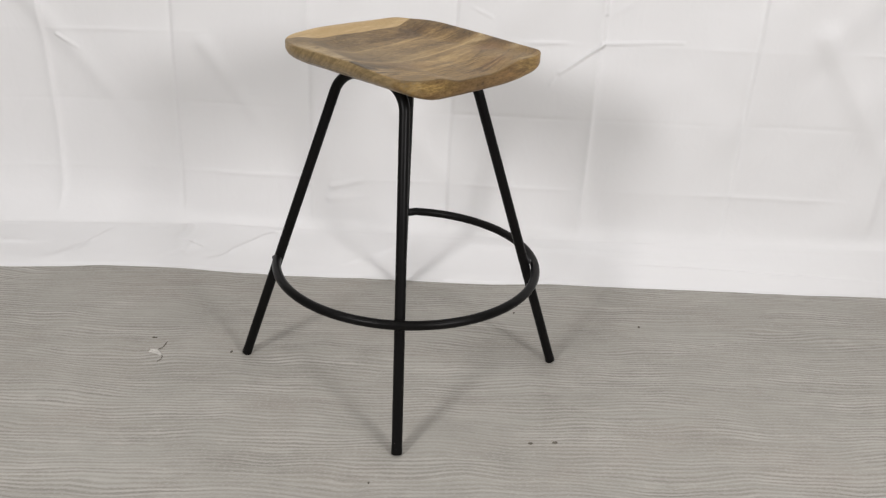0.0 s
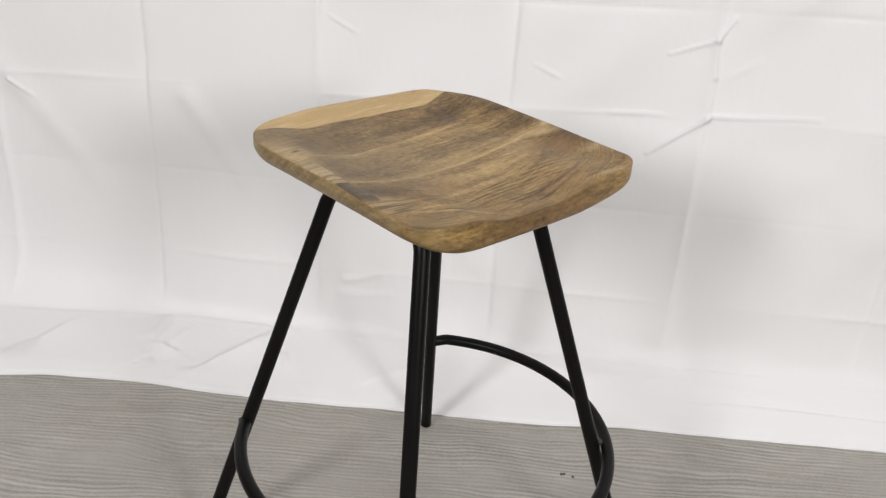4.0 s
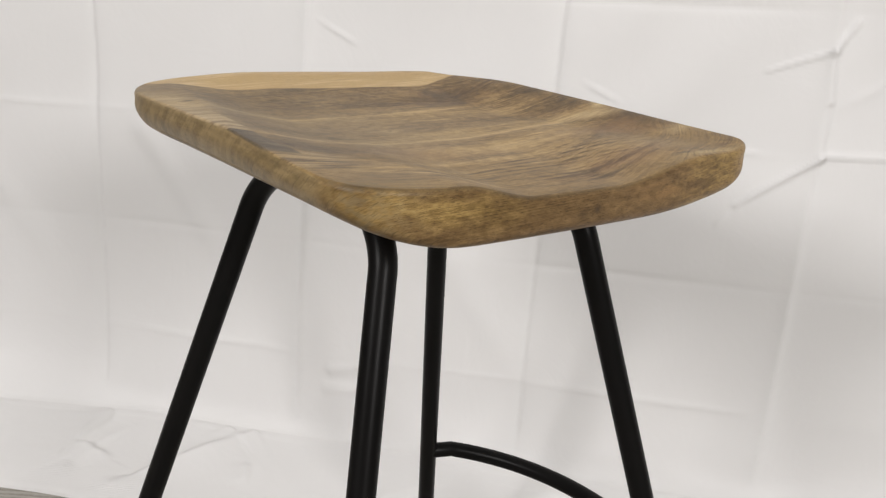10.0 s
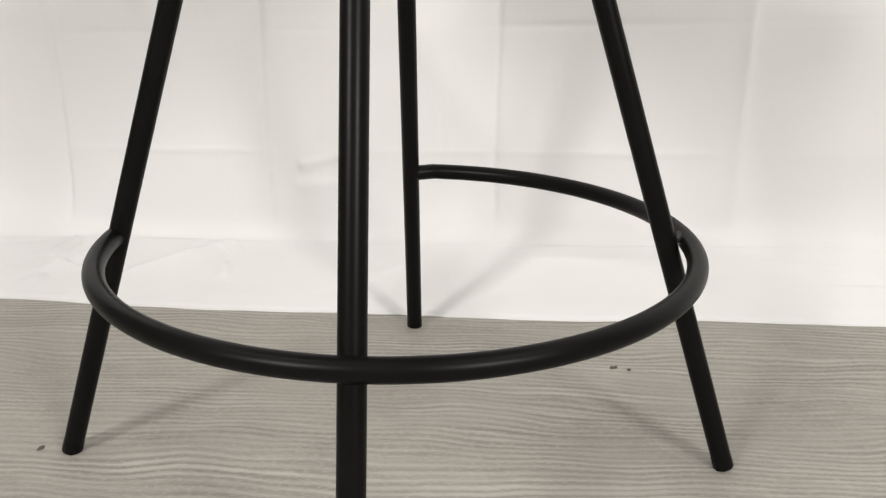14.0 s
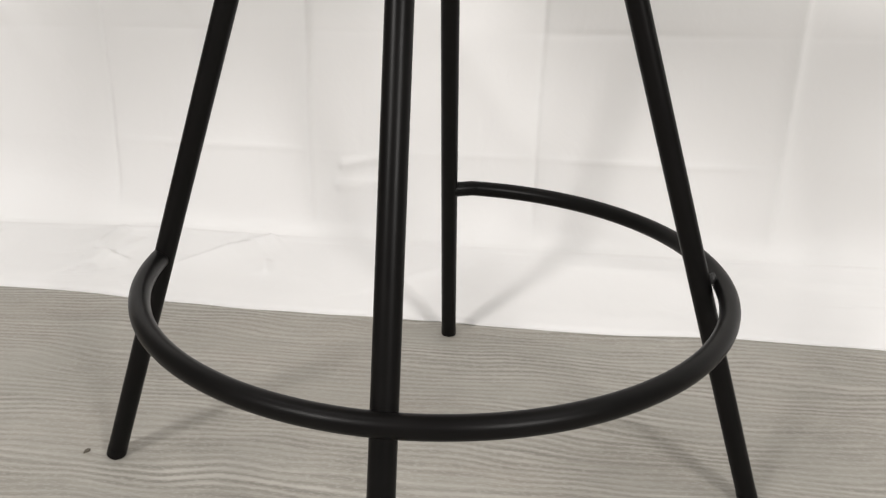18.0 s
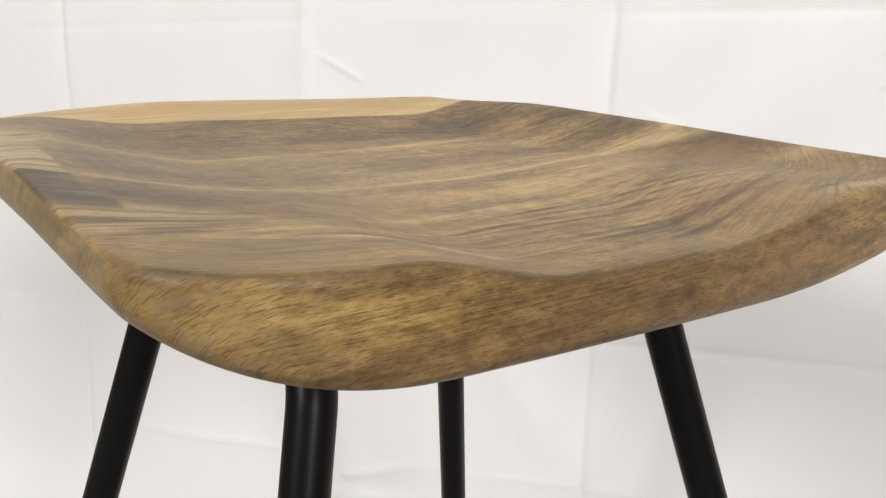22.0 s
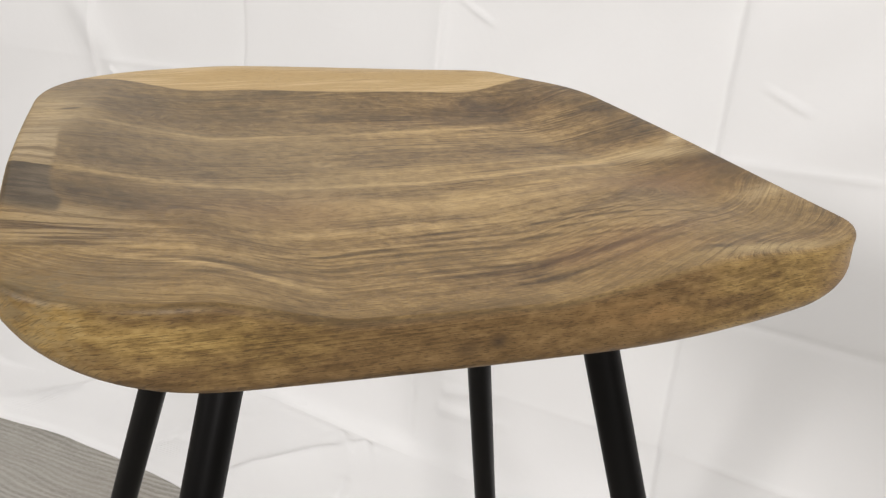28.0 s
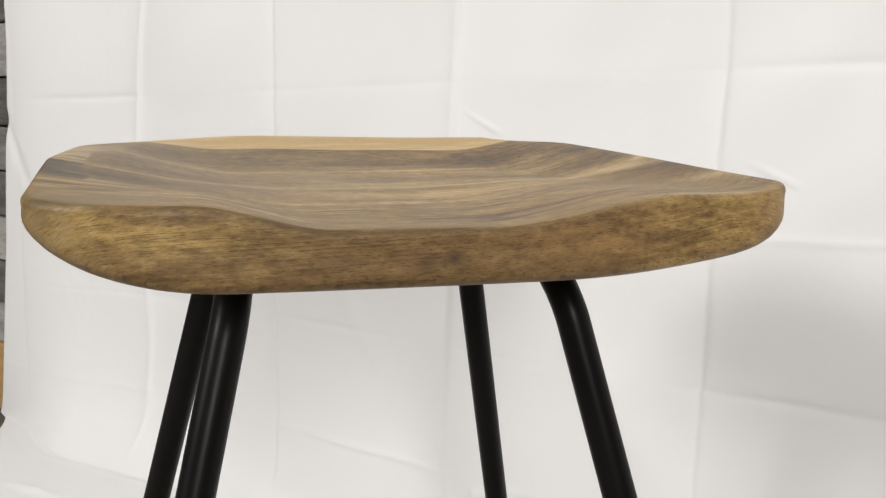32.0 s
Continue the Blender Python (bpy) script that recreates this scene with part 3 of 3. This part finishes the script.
# ------------------------------------------------------------------ white backdrop sheet
# creases: u, z of both ends, height of the ridge, its half width
CREASES = [
    (-0.387, 0.568, -0.292, 0.494, 0.0055, 0.006), (-0.387, 0.568, -0.388, 0.641, 0.0030, 0.006), (-0.388, 0.641, -0.381, 0.704, 0.003, 0.007),
    (-0.381, 0.704, -0.304, 0.673, 0.0035, 0.004), (-0.381, 0.704, -0.404, 0.743, 0.0045, 0.005), (-0.387, 0.571, -0.577, 0.585, 0.0034, 0.0045),
    (-0.318, 0.567, -0.209, 0.560, 0.0026, 0.004), (-0.396, 0.629, -0.464, 0.681, 0.0014, 0.012), (-0.285, 0.485, -0.27, 0.462, 0.002, 0.005),
    (0.318, 0.693, 0.250, 0.660, 0.0028, 0.004), (0.313, 0.500, 0.265, 0.469, 0.0025, 0.004), (-0.066, 0.641, -0.125, 0.615, 0.0026, 0.004),
    (0.273, 0.154, 0.197, 0.176, 0.0030, 0.014), (0.28, 0.12, 0.18, 0.13, 0.003, 0.016), (0.98, 0.505, 0.93, 0.475, 0.003, 0.006),
    (1.40, 0.90, 1.40, 0.66, -0.010, 0.030), (1.40, 0.66, 1.29, 0.46, -0.012, 0.026), (1.05, 0.60, 0.80, 0.30, 0.004, 0.05),
    (0.60, 0.50, 0.47, 0.32, 0.004, 0.04), (-0.55, 0.52, -0.80, 0.30, 0.0022, 0.07), (-0.42, 0.70, -0.62, 0.86, 0.0022, 0.04),
    (-0.90, 0.62, -1.12, 0.30, 0.006, 0.05), (0.12, 0.40, -0.02, 0.20, 0.003, 0.05),
]
FOLDS_V = (-1.46, -1.105, -0.749, -0.384, -0.035, 0.327, 0.685, 1.015, 1.36)
FOLDS_H = (0.0, 0.185, 0.37, 0.553, 0.74, 0.925, 1.11, 1.3, 1.48, 1.67, 1.85)
# folds of the cloth on the floor: u, share of the apron at both ends, height, width of the soft side, which side is steep
RUMPLES = [
    (0.650, 0.47, 0.660, 1.00, 0.007, 0.030, 1), (0.650, 0.47, 0.580, 0.40, 0.005, 0.020, -1), (0.520, 0.20, 0.413, 0.85, 0.008, 0.028, -1),
    (0.413, 0.85, 0.385, 0.97, 0.004, 0.022, -1), (0.413, 0.85, 0.450, 0.97, 0.003, 0.024, 1), (0.352, 0.40, 0.372, 0.62, 0.003, 0.012, 1),
    (0.640, 0.15, 0.600, 0.80, 0.004, 0.060, 1), (1.308, 0.40, 1.209, 0.42, 0.004, 0.018, 1), (1.128, 0.50, 1.015, 0.52, 0.003, 0.020, 1),
    (-0.10, 0.80, -0.70, 0.70, 0.003, 0.040, 1), (-0.50, 0.50, -1.10, 0.40, 0.003, 0.040, -1), (0.20, 0.30, 0.05, 0.80, 0.002, 0.030, 1),
    (0.90, 0.20, 0.84, 0.85, 0.003, 0.030, -1),
]


def along(px, py, ax, ay, bx, by):
    """Distance from a segment, and how far along it, 0 to 1."""
    dx, dy = bx - ax, by - ay
    t = max(0.0, min(1.0, ((px - ax) * dx + (py - ay) * dy) / (dx * dx + dy * dy)))
    return math.hypot(px - ax - dx * t, py - ay - dy * t), t


def fold_edge(u):
    """How far the cloth's floor edge lies from the stool's axis."""
    return 0.348 - 0.12 * u + 0.006 * smooth(-0.5, -0.2, u) * smooth(0.5, 0.25, u) + 0.010 * smooth(-0.15, -0.35, u) + 0.028 * smooth(0.25, 0.62, u) * smooth(1.02, 0.76, u) + 0.006 * noise.noise((u * 3.0, 0.3, 0)) + 0.003 * noise.noise((u * 14.0, 4.3, 0))


PILLOW = [[random.Random(31 * i + 7 * j).uniform(-1, 1) for j in range(14)] for i in range(12)]


def pillow(u, z):
    """The soft bulge or hollow of the cloth between its pressed folds, other in each field."""
    z = z + 0.034 * u
    i = sum(1 for f in FOLDS_V if u > f)
    j = sum(1 for f in FOLDS_H if z > f)
    if not 0 < i < len(FOLDS_V) or not 0 < j < len(FOLDS_H):
        return 0.0
    a = (u - FOLDS_V[i - 1]) / (FOLDS_V[i] - FOLDS_V[i - 1])
    b = (z - FOLDS_H[j - 1]) / (FOLDS_H[j] - FOLDS_H[j - 1])
    return 0.0048 * PILLOW[i][j] * (4 * a * (1 - a)) ** 0.8 * (4 * b * (1 - b)) ** 0.8


def wall_relief(u, z):
    h = 0.018 * noise.noise((u * 1.5, z * 1.3, 3.0)) + 0.015 * noise.noise((u * 4.0 + z * 2.5, z * 2.2, 7.0)) + 0.0045 * noise.noise((u * 11.0 + z * 6.0, z * 6.0, 1.0))
    h += pillow(u, z)
    for k, f in enumerate(FOLDS_V):
        a = u - f - 0.006 * noise.noise((z * 2.0, k * 3.0, 0))
        if abs(a) < 0.09:
            s = 1.0 if k % 2 else -1.0
            h += s * 0.0048 * math.exp(-abs(a) / 0.010) + s * 0.0026 * math.copysign(1, a) * (1 - math.exp(-abs(a) / 0.002)) * math.exp(-abs(a) / 0.03)
    for k, f in enumerate(FOLDS_H):
        a = z - f + 0.034 * u
        if abs(a) < 0.05:
            on = smooth(-0.25, 0.35, noise.noise((u * 3.0, k * 5.0, 2.0)))
            h += on * 0.0034 * math.exp(-abs(a) / 0.0045) * (1.0 if k % 2 else -1.0)
    for a, b, c, d, amp, wid in CREASES:
        if min(a, c) - 0.15 < u < max(a, c) + 0.15 and min(b, d) - 0.15 < z < max(b, d) + 0.15:
            r, t = along(u, z, a, b, c, d)
            if r < wid * 4:
                ends = 1 - 0.6 * t if abs(amp) > 0.0029 else 2.2 * t * (1 - t) ** 0.7
                h += 2.0 * amp * math.exp(-(r / (0.55 * wid)) ** 2) * ends
    return h


def apron_relief(u, s):
    h = 0.0035 + 0.003 * noise.noise((u * 5.0, s * 2.0, 5.0)) + 0.0012 * noise.noise((u * 13.0, s * 3.0, 9.0))
    y = s * 0.23
    for a, b, c, d, amp, wid, steep in RUMPLES:
        if min(a, c) - 0.15 < u < max(a, c) + 0.15:
            r, t = along(u, y, a, b * 0.23, c, d * 0.23)
            side = (c - a) * (y - b * 0.23) - (d - b) * 0.23 * (u - a)
            w = 0.0098 if side * steep > 0 else wid * 1.15
            h += 1.9 * amp * math.exp(-r / w if w > 0.01 else -(r / w) ** 2) * min(1.0, 0.25 + 3.0 * t, 0.25 + 3.0 * (1 - t))
    return h * smooth(0.0, 0.22, s)


def backdrop():
    """The white cloth: hung against the wall, swept round at the foot, its end lying on the floor."""
    base_d = lambda u: 0.541 - 0.16 * min(0.6, max(0.0, u - 0.6)) + 0.053 * smooth(1.18, 1.44, u)
    wall_d = lambda u: WALL - 0.056 * smooth(1.0, 1.34, u)
    base_z = lambda u: 0.004 + 0.5 * (0.03 - 0.06 * u + math.sqrt((0.03 - 0.06 * u) ** 2 + 0.0008))
    apron = np.concatenate([np.linspace(0, 0.9, 60, endpoint=False), np.linspace(0.9, 1, 12)])
    zs = np.concatenate([np.linspace(0, 0.10, 16)[1:], np.linspace(0.104, 0.95, 220), np.linspace(0.97, 2.1, 40)])
    ts = np.concatenate([np.linspace(0, 0.25, 40, endpoint=False), np.linspace(0.25, 0.40, 70, endpoint=False), np.linspace(0.40, 1, 620)])
    free = lambda d: 1.357 + 8.0 * (d - 0.376) ** 2 if d > 0.376 else 1.357 + 0.5 * ((0.376 - d) / 0.055) ** 1.5
    rows = []
    for s in apron:
        row = []
        for t in ts:
            u = -2.4 + t * (1.37 + 2.4)
            e, b = fold_edge(u), base_d(u)
            lim = min(2.2, free(e + (b - e) * s))
            u = -2.4 + t * (lim + 2.4)
            e, b = fold_edge(min(u, 1.5)), base_d(u)
            z = 0.0015 + (base_z(u) - 0.0015) * s ** 1.4 + apron_relief(u, s) * smooth(1.0, 0.93, s) - 0.004 + 0.004 * smooth(0.0, 0.05, s) + 0.004 * smooth(0.9, 1.0, s) ** 1.5
            d = e + (b - e) * s
            g = mat_height(*place(u, d, 0).xy) + 0.0008
            row.append(place(u, d, g + max(z - g, 0.0001) * smooth(0.0, 0.06, s)))
        rows.append(row)
    for z in zs:
        row = []
        for t in ts:
            lim = 1.482 - 0.17 * min(z, 0.8) + 0.05 * min(z, 0.8) ** 2
            u = -2.4 + t * (lim + 2.4)
            b, zb = base_d(u), base_z(u)
            zz = zb + 0.004 + z
            d = wall_d(u) - (wall_d(u) - b) * math.exp(-z / (0.014 + 0.05 * smooth(0.6, 1.0, u) * smooth(1.45, 1.2, u)))
            d -= wall_relief(u, zz) * smooth(0.0, 0.08, z) * (1 - 0.8 * smooth(1.15, 1.36, u))
            row.append(place(u, d, zz))
        rows.append(row)
    verts = [v for r in rows for v in r]
    w = len(ts)
    faces = [(i * w + j, i * w + j + 1, (i + 1) * w + j + 1, (i + 1) * w + j) for i in range(len(rows) - 1) for j in range(w - 1)]
    ob = new("backdrop_sheet", mesh_from("backdrop_sheet", verts, faces, CLOTH))
    sol = ob.modifiers.new("thickness", "SOLIDIFY")
    sol.thickness, sol.offset = 0.0012, 0.0
    tagged(ob, "creased white cotton sheet hung up and trailing over the floor", "sheet")


backdrop()


# ------------------------------------------------------------------ counter stool
FOOT, TOP = Vector((0.2263, 0.2271, 0.0)), Vector((0.1005, 0.0955, 0.55))
TUBE = 0.0096
RAIL_Z = 0.6082


def leg_at(sx, sy, z):
    p = FOOT + (TOP - FOOT) * (z / TOP.z)
    return Vector((sx * p.x, sy * p.y, z))


def seat_top(x, y):
    """The scoop: rims at the sides and the back, and two horns that narrow it towards the front."""
    t = min(1.0, max(0.0, (y + 0.17) / 0.33))
    left = (0.0058 + 0.0358 * t) * (0.35 * smooth(0.0725, 0.1859, -x) + 0.65 * (min(1.0, max(0.0, (-x - 0.0825) / 0.0994)) ** 1.35))
    right = (0.0149 + 0.0155 * t) * smooth(0.1064, 0.1896, x)
    front = smooth(0.0586, -0.17, y)
    left = (left ** 3 + (0.0096 * smooth(0.0568, 0.1144, -x) * front) ** 3) ** (1 / 3)
    right = (right ** 3 + (0.0120 * smooth(0.0110, 0.1067, x) * front) ** 3) ** (1 / 3)
    side = left + right
    top = 0.0192 + 0.0060 * smooth(-0.17, -0.05, x) + 0.0016 * smooth(0.05, 0.16, x)
    back = (top + 0.001) * (max(0.0, y + 0.01) / 0.18) ** 2
    both = top * (1 - (1 - min(1.0, side / top)) * (1 - min(1.0, back / top)))
    return 0.6397 + both + (0.0036 * math.exp(-(y / 0.08) ** 2) - 0.0014 * smooth(-0.06, -0.175, y)) * (1 - min(1.0, side / top))


def seat_bottom(x, y):
    a = min(1.0, max(0.0, (x - 0.0400) / 0.1430 if x > 0 else (-x - 0.0932) / 0.0888))
    b = min(1.0, max(0.0, (y - 0.0984) / 0.075))
    r = min(1.0, math.hypot(a, 0.8 * b))
    thin = 0.0035 * smooth(0.11, 0.175, -x) * min(1.0, max(0.0, (y + 0.16) / 0.22)) - 0.0027 * smooth(0.10, 0.18, x)
    low, cap, soft = 0.6123 + 0.0371 * (1 - math.sqrt(max(0.0, 1 - r * r))) + thin, seat_top(x, y) - 0.0165, 0.0030
    return low - soft * math.log1p(math.exp(min(40.0, (low - cap) / soft)))


def seat_outline(k=44):
    """The seat from above: wider at the back, with round corners and softly bowed edges."""
    corner = [(-0.1773, -0.1856), (0.1751, -0.1783), (0.1765, 0.1777), (-0.1812, 0.1765)]
    cuts = [(0.0458, 0.0717), (0.0403, 0.0246), (0.1074, 0.0779), (0.0746, 0.0983)]
    out = []
    for i in range(4):
        p, a, b = (Vector(corner[j % 4]) for j in (i, i - 1, i + 1))
        s, e = p + (a - p).normalized() * cuts[i][0], p + (b - p).normalized() * cuts[i][1]
        nxt = Vector(corner[(i + 1) % 4])
        e2 = nxt + (p - nxt).normalized() * cuts[(i + 1) % 4][0]
        w = 0.85
        for j in range(k):
            t = j / k
            q = (1 - t) ** 2 + 2 * w * t * (1 - t) + t * t
            out.append((s * (1 - t) ** 2 + p * (2 * w * t * (1 - t)) + e * t * t) / q)
        for j in range(k):
            t = j / k
            p2 = e.lerp(e2, t)
            bow = (0.003, 0.002, 0.005, 0.002)[i] * 4 * t * (1 - t)
            normal = Vector(((e2 - e).y, -(e2 - e).x)).normalized()
            out.append(p2 + normal * bow)
    return out


def seat_mesh():
    line = seat_outline()
    k = len(line)
    c = Vector((0.0, -0.003))
    rows, rims = [], []

    def ring(scale, inset, z_of, rim=0.0):
        row = []
        rims.extend([rim] * k)
        for p in line:
            d = (p - c)
            q = c + d * scale - d.normalized() * inset
            row.append(Vector((q.x, q.y, z_of(q.x, q.y))))
        rows.append(row)

    for s in np.linspace(0.02, 0.955, 44):
        ring(s, 0.0, seat_top, -smooth(0.965, 0.80, s))
    # rounded upper edge, upright face, rounded lower edge
    r = 0.0032
    for i in range(7):
        a = math.pi / 2 * i / 6
        ring(1.0, r * (1 - math.sin(a)), lambda x, y, a=a: seat_top(x, y) - 0.0038 * (1 - math.cos(a)), 0.2 * i / 6)
    for f in (0.25, 0.5, 0.75):
        ring(1.0, 0.0004 * (1 - f), lambda x, y, f=f: (seat_top(x, y) - 0.0038) * (1 - f) + (seat_bottom(x, y) + 0.0085) * f, 0.2 + 0.55 * f)
    for i in range(7):
        a = math.pi / 2 * i / 6
        ring(1.0, 0.0100 * (1 - math.cos(a)), lambda x, y, a=a: seat_bottom(x, y) + 0.0085 * (1 - math.sin(a)), 0.75 + 0.25 * i / 6)
    for s in np.linspace(0.95, 0.02, 30):
        ring(s, 0.0, seat_bottom, 1.0)
    verts = [v for row in rows for v in row]
    faces = []
    for i in range(len(rows) - 1):
        for j in range(k):
            j2 = (j + 1) % k
            faces.append((i * k + j, i * k + j2, (i + 1) * k + j2, (i + 1) * k + j))
    faces.append(tuple(reversed(range(k))))
    faces.append(tuple((len(rows) - 1) * k + j for j in range(k)))
    faces = [tuple(reversed(f)) for f in faces]
    me = mesh_from("seat", verts, faces, WOOD)
    me.attributes.new("rim", "FLOAT", "POINT").data.foreach_set("value", rims)
    return me


def stool():
    root = new("counter_stool")
    tagged(root, "backless counter stool with scooped mango wood seat on black steel legs", "stool")
    part("seat", seat_mesh(), root, "scooped grey-brown mango wood seat with a cream sapwood edge")
    for sx in (-1, 1):
        for sy in (-1, 1):
            corner = leg_at(sx, sy, RAIL_Z)
            foot = leg_at(sx, sy, 0.006)
            mid = Vector((corner.x, 0, RAIL_Z))
            pts = [foot, foot.lerp(corner, 0.5)] + arc(corner, foot, mid, 0.040) + [mid]
            leg = part("leg", tube_mesh("leg", pts, TUBE, STEEL, 28), root, "black powder-coated round steel tube leg")
            low, high = leg_at(sx, sy, 0.0), leg_at(sx, sy, 0.010)
            if sx < 0 and sy < 0:
                for z, turn in ((0.0235, 3.55), (0.0245, 4.25)):
                    c = leg_at(sx, sy, z) + Vector((math.cos(turn), math.sin(turn), 0)) * (TUBE - 0.0004)
                    bm = bmesh.new()
                    bmesh.ops.create_icosphere(bm, subdivisions=2, radius=0.0011)
                    for q in bm.verts:
                        q.co = Vector((q.co.x * 0.7, q.co.y * 0.7, q.co.z * 1.3)) * (1 + 0.3 * noise.noise(q.co * 900)) + c
                    me = bpy.data.meshes.new("paint_chip")
                    bm.to_mesh(me)
                    bm.free()
                    me.materials.append(TEAR)
                    part("paint_chip", me, leg, "pale chip in the black paint")
            part("foot_cap", tube_mesh("foot_cap", [low, low.lerp(high, 0.15), high], TUBE * 1.03, STEEL, 24), leg, "black rubber foot cap")
    # the foot ring, open at the back between the two rear legs
    rc, rr, rz = Vector((0.0066, -0.0062)), 0.2570, 0.2260
    a0, a1 = radians(136.0), radians(360 + 41)
    pts = []
    for i in range(121):
        a = a0 + (a1 - a0) * i / 120
        pts.append((rc.x + rr * math.cos(a), rc.y + rr * math.sin(a), rz))
    pts.append(leg_at(1, 1, rz).lerp(Vector(pts[-1]), 0.15))
    ring = part("foot_ring", tube_mesh("foot_ring", pts, TUBE * 0.91, STEEL, 24), root, "black steel foot ring, open at the back")
    for sx in (-1, 1):
        for sy in (-1, 1):
            p = leg_at(sx, sy, rz)
            out = Vector((sx, sy, 0)).normalized()
            bm = bmesh.new()
            bmesh.ops.create_icosphere(bm, subdivisions=3, radius=0.0040)
            for v in bm.verts:
                v.co *= 1 + 0.25 * noise.noise(v.co * 300 + Vector((sx * 3, sy * 5, 0)))
                v.co.z *= 1.25
                v.co += p + out * TUBE + Vector((0, 0, 0.006 if sx > sy else -0.001))
            me = bpy.data.meshes.new("weld")
            bm.to_mesh(me)
            bm.free()
            me.materials.append(WELD)
            for q in me.polygons:
                q.use_smooth = True
            part("weld", me, ring, "black painted weld bead")


stool()


# ------------------------------------------------------------------ marks on the floor
def chip(name, pts, thick, mat, label):
    """A thin flake lying on the floor sheet, with an uneven outline."""
    c = sum((Vector(p) for p in pts), Vector((0, 0))) / len(pts)
    z0 = max(mat_height(*p) for p in pts) + 0.0004
    low = [Vector((p[0], p[1], z0)) for p in pts]
    top = [Vector((c.x + (p[0] - c.x) * 0.8, c.y + (p[1] - c.y) * 0.8, z0 + thick * (0.6 + 0.4 * (i % 2)))) for i, p in enumerate(pts)]
    k = len(pts)
    faces = [(i, (i + 1) % k, k + (i + 1) % k, k + i) for i in range(k)] + [tuple(k + i for i in range(k)), tuple(reversed(range(k)))]
    ob = new(name, mesh_from(name, low + top, faces, mat, False))
    tagged(ob, label, "debris")


def blob(cx, cy, r, stretch, turn, k, seed):
    rnd = random.Random(seed)
    out = []
    for i in range(k):
        a = 2 * math.pi * i / k
        q = r * rnd.uniform(0.65, 1.2)
        x, y = q * math.cos(a) * stretch, q * math.sin(a)
        out.append((cx + x * math.cos(turn) - y * math.sin(turn), cy + x * math.sin(turn) + y * math.cos(turn)))
    return out


def ragged(line, width, seed):
    """The outline of a ragged strip along a line, pointed at its far end."""
    rnd = random.Random(seed)
    fine = []
    for (ax, ay), (bx, by) in zip(line, line[1:]):
        fine += [(ax + (bx - ax) * t + rnd.uniform(-1, 1) * 0.0009, ay + (by - ay) * t + rnd.uniform(-1, 1) * 0.0009) for t in (0.0, 0.33, 0.67)]
    fine.append(line[-1])
    dx, dy = line[-1][0] - line[0][0], line[-1][1] - line[0][1]
    k = width / math.hypot(dx, dy)
    one = [(x - dy * k, y + dx * k) for x, y in fine[:-1]]
    two = [(x + dy * k * rnd.uniform(0.2, 1.0), y - dx * k * rnd.uniform(0.2, 1.0)) for x, y in fine[:-1]]
    return two + [fine[-1]] + one[::-1]


chip("torn_flap", [(-0.374, 0.365), (-0.367, 0.372), (-0.356, 0.365), (-0.356, 0.354), (-0.358, 0.339), (-0.363, 0.337), (-0.366, 0.349), (-0.371, 0.360)], 0.003, TEAR, "white torn flap of the grey vinyl floor sheet")
for seed, line in enumerate((((-0.354, 0.361), (-0.346, 0.360), (-0.336, 0.366), (-0.322, 0.377)), ((-0.360, 0.335), (-0.367, 0.326), (-0.373, 0.324), (-0.383, 0.319)))):
    chip("crack", ragged(line, 0.0012, seed), 0.0005, GRIT, "dark ragged crack running from a torn spot in vinyl sheet")
for cx, cy, r, st, tu, sd in ((-0.335, 0.408, 0.0022, 2.4, 2.4, 5), (-0.248, 0.251, 0.003, 1.8, 0.4, 7),
                              (0.322, -0.027, 0.0032, 2.0, -0.6, 8), (0.331, -0.043, 0.0025, 1.2, 0.0, 9), (0.497, -0.28, 0.003, 1.3, 0.3, 10),
                              (-0.026, -0.372, 0.003, 1.8, -0.7, 11), (0.009, -0.401, 0.003, 2.2, -0.7, 12), (-0.314, -0.25, 0.002, 1.5, 1.0, 13)):
    chip("grit", blob(cx, cy, r, st, tu, 9, sd), 0.0018, GRIT, "dark flake of dirt lying on the floor sheet")


# ------------------------------------------------------------------ plank wall beside the sheet
def plank_wall():
    root = new("plank_cladding")
    tagged(root, "reclaimed plank cladding, one golden board under weathered grey ones", "wall panel", kind="structure")
    rnd = random.Random(11)
    back = part("backing", box_mesh("backing", (0, 0, 0), (1, 1, 1), CONCRETE), root)
    frame_m = Matrix(((U.x, N.x, 0, 0), (U.y, N.y, 0, 0), (0, 0, 1, 0), (0, 0, 0, 1)))
    back.data.transform(frame_m @ Matrix.Translation((1.33, WALL - 0.007, -0.006)) @ Matrix.Diagonal((1.62, 0.081, 1.9, 1)))
    edges = [0.004, 0.165, 0.258, 0.352, 0.448, 0.545, 0.64, 0.74, 0.85, 0.96, 1.07, 1.18, 1.29, 1.40, 1.51, 1.62, 1.73, 1.84]
    kinds = [0, 2, 1, 2, 1, 3, 1, 2, 1, 2, 3, 1, 2, 3, 1, 2, 3]
    for i in range(len(edges) - 1):
        z0, z1 = edges[i] + 0.002, edges[i + 1] - 0.002
        cut = rnd.uniform(2.2, 2.7)
        for u0, u1 in ((1.33, cut - 0.002), (cut + 0.002, 2.94)):
            me = box_mesh("plank", (u0, WALL - 0.036 + rnd.uniform(-0.003, 0.005), z0), (u1, WALL - 0.008, z1), PLANKS[kinds[i]], 0.004)
            me.transform(frame_m)
            part("plank", me, root)


plank_wall()
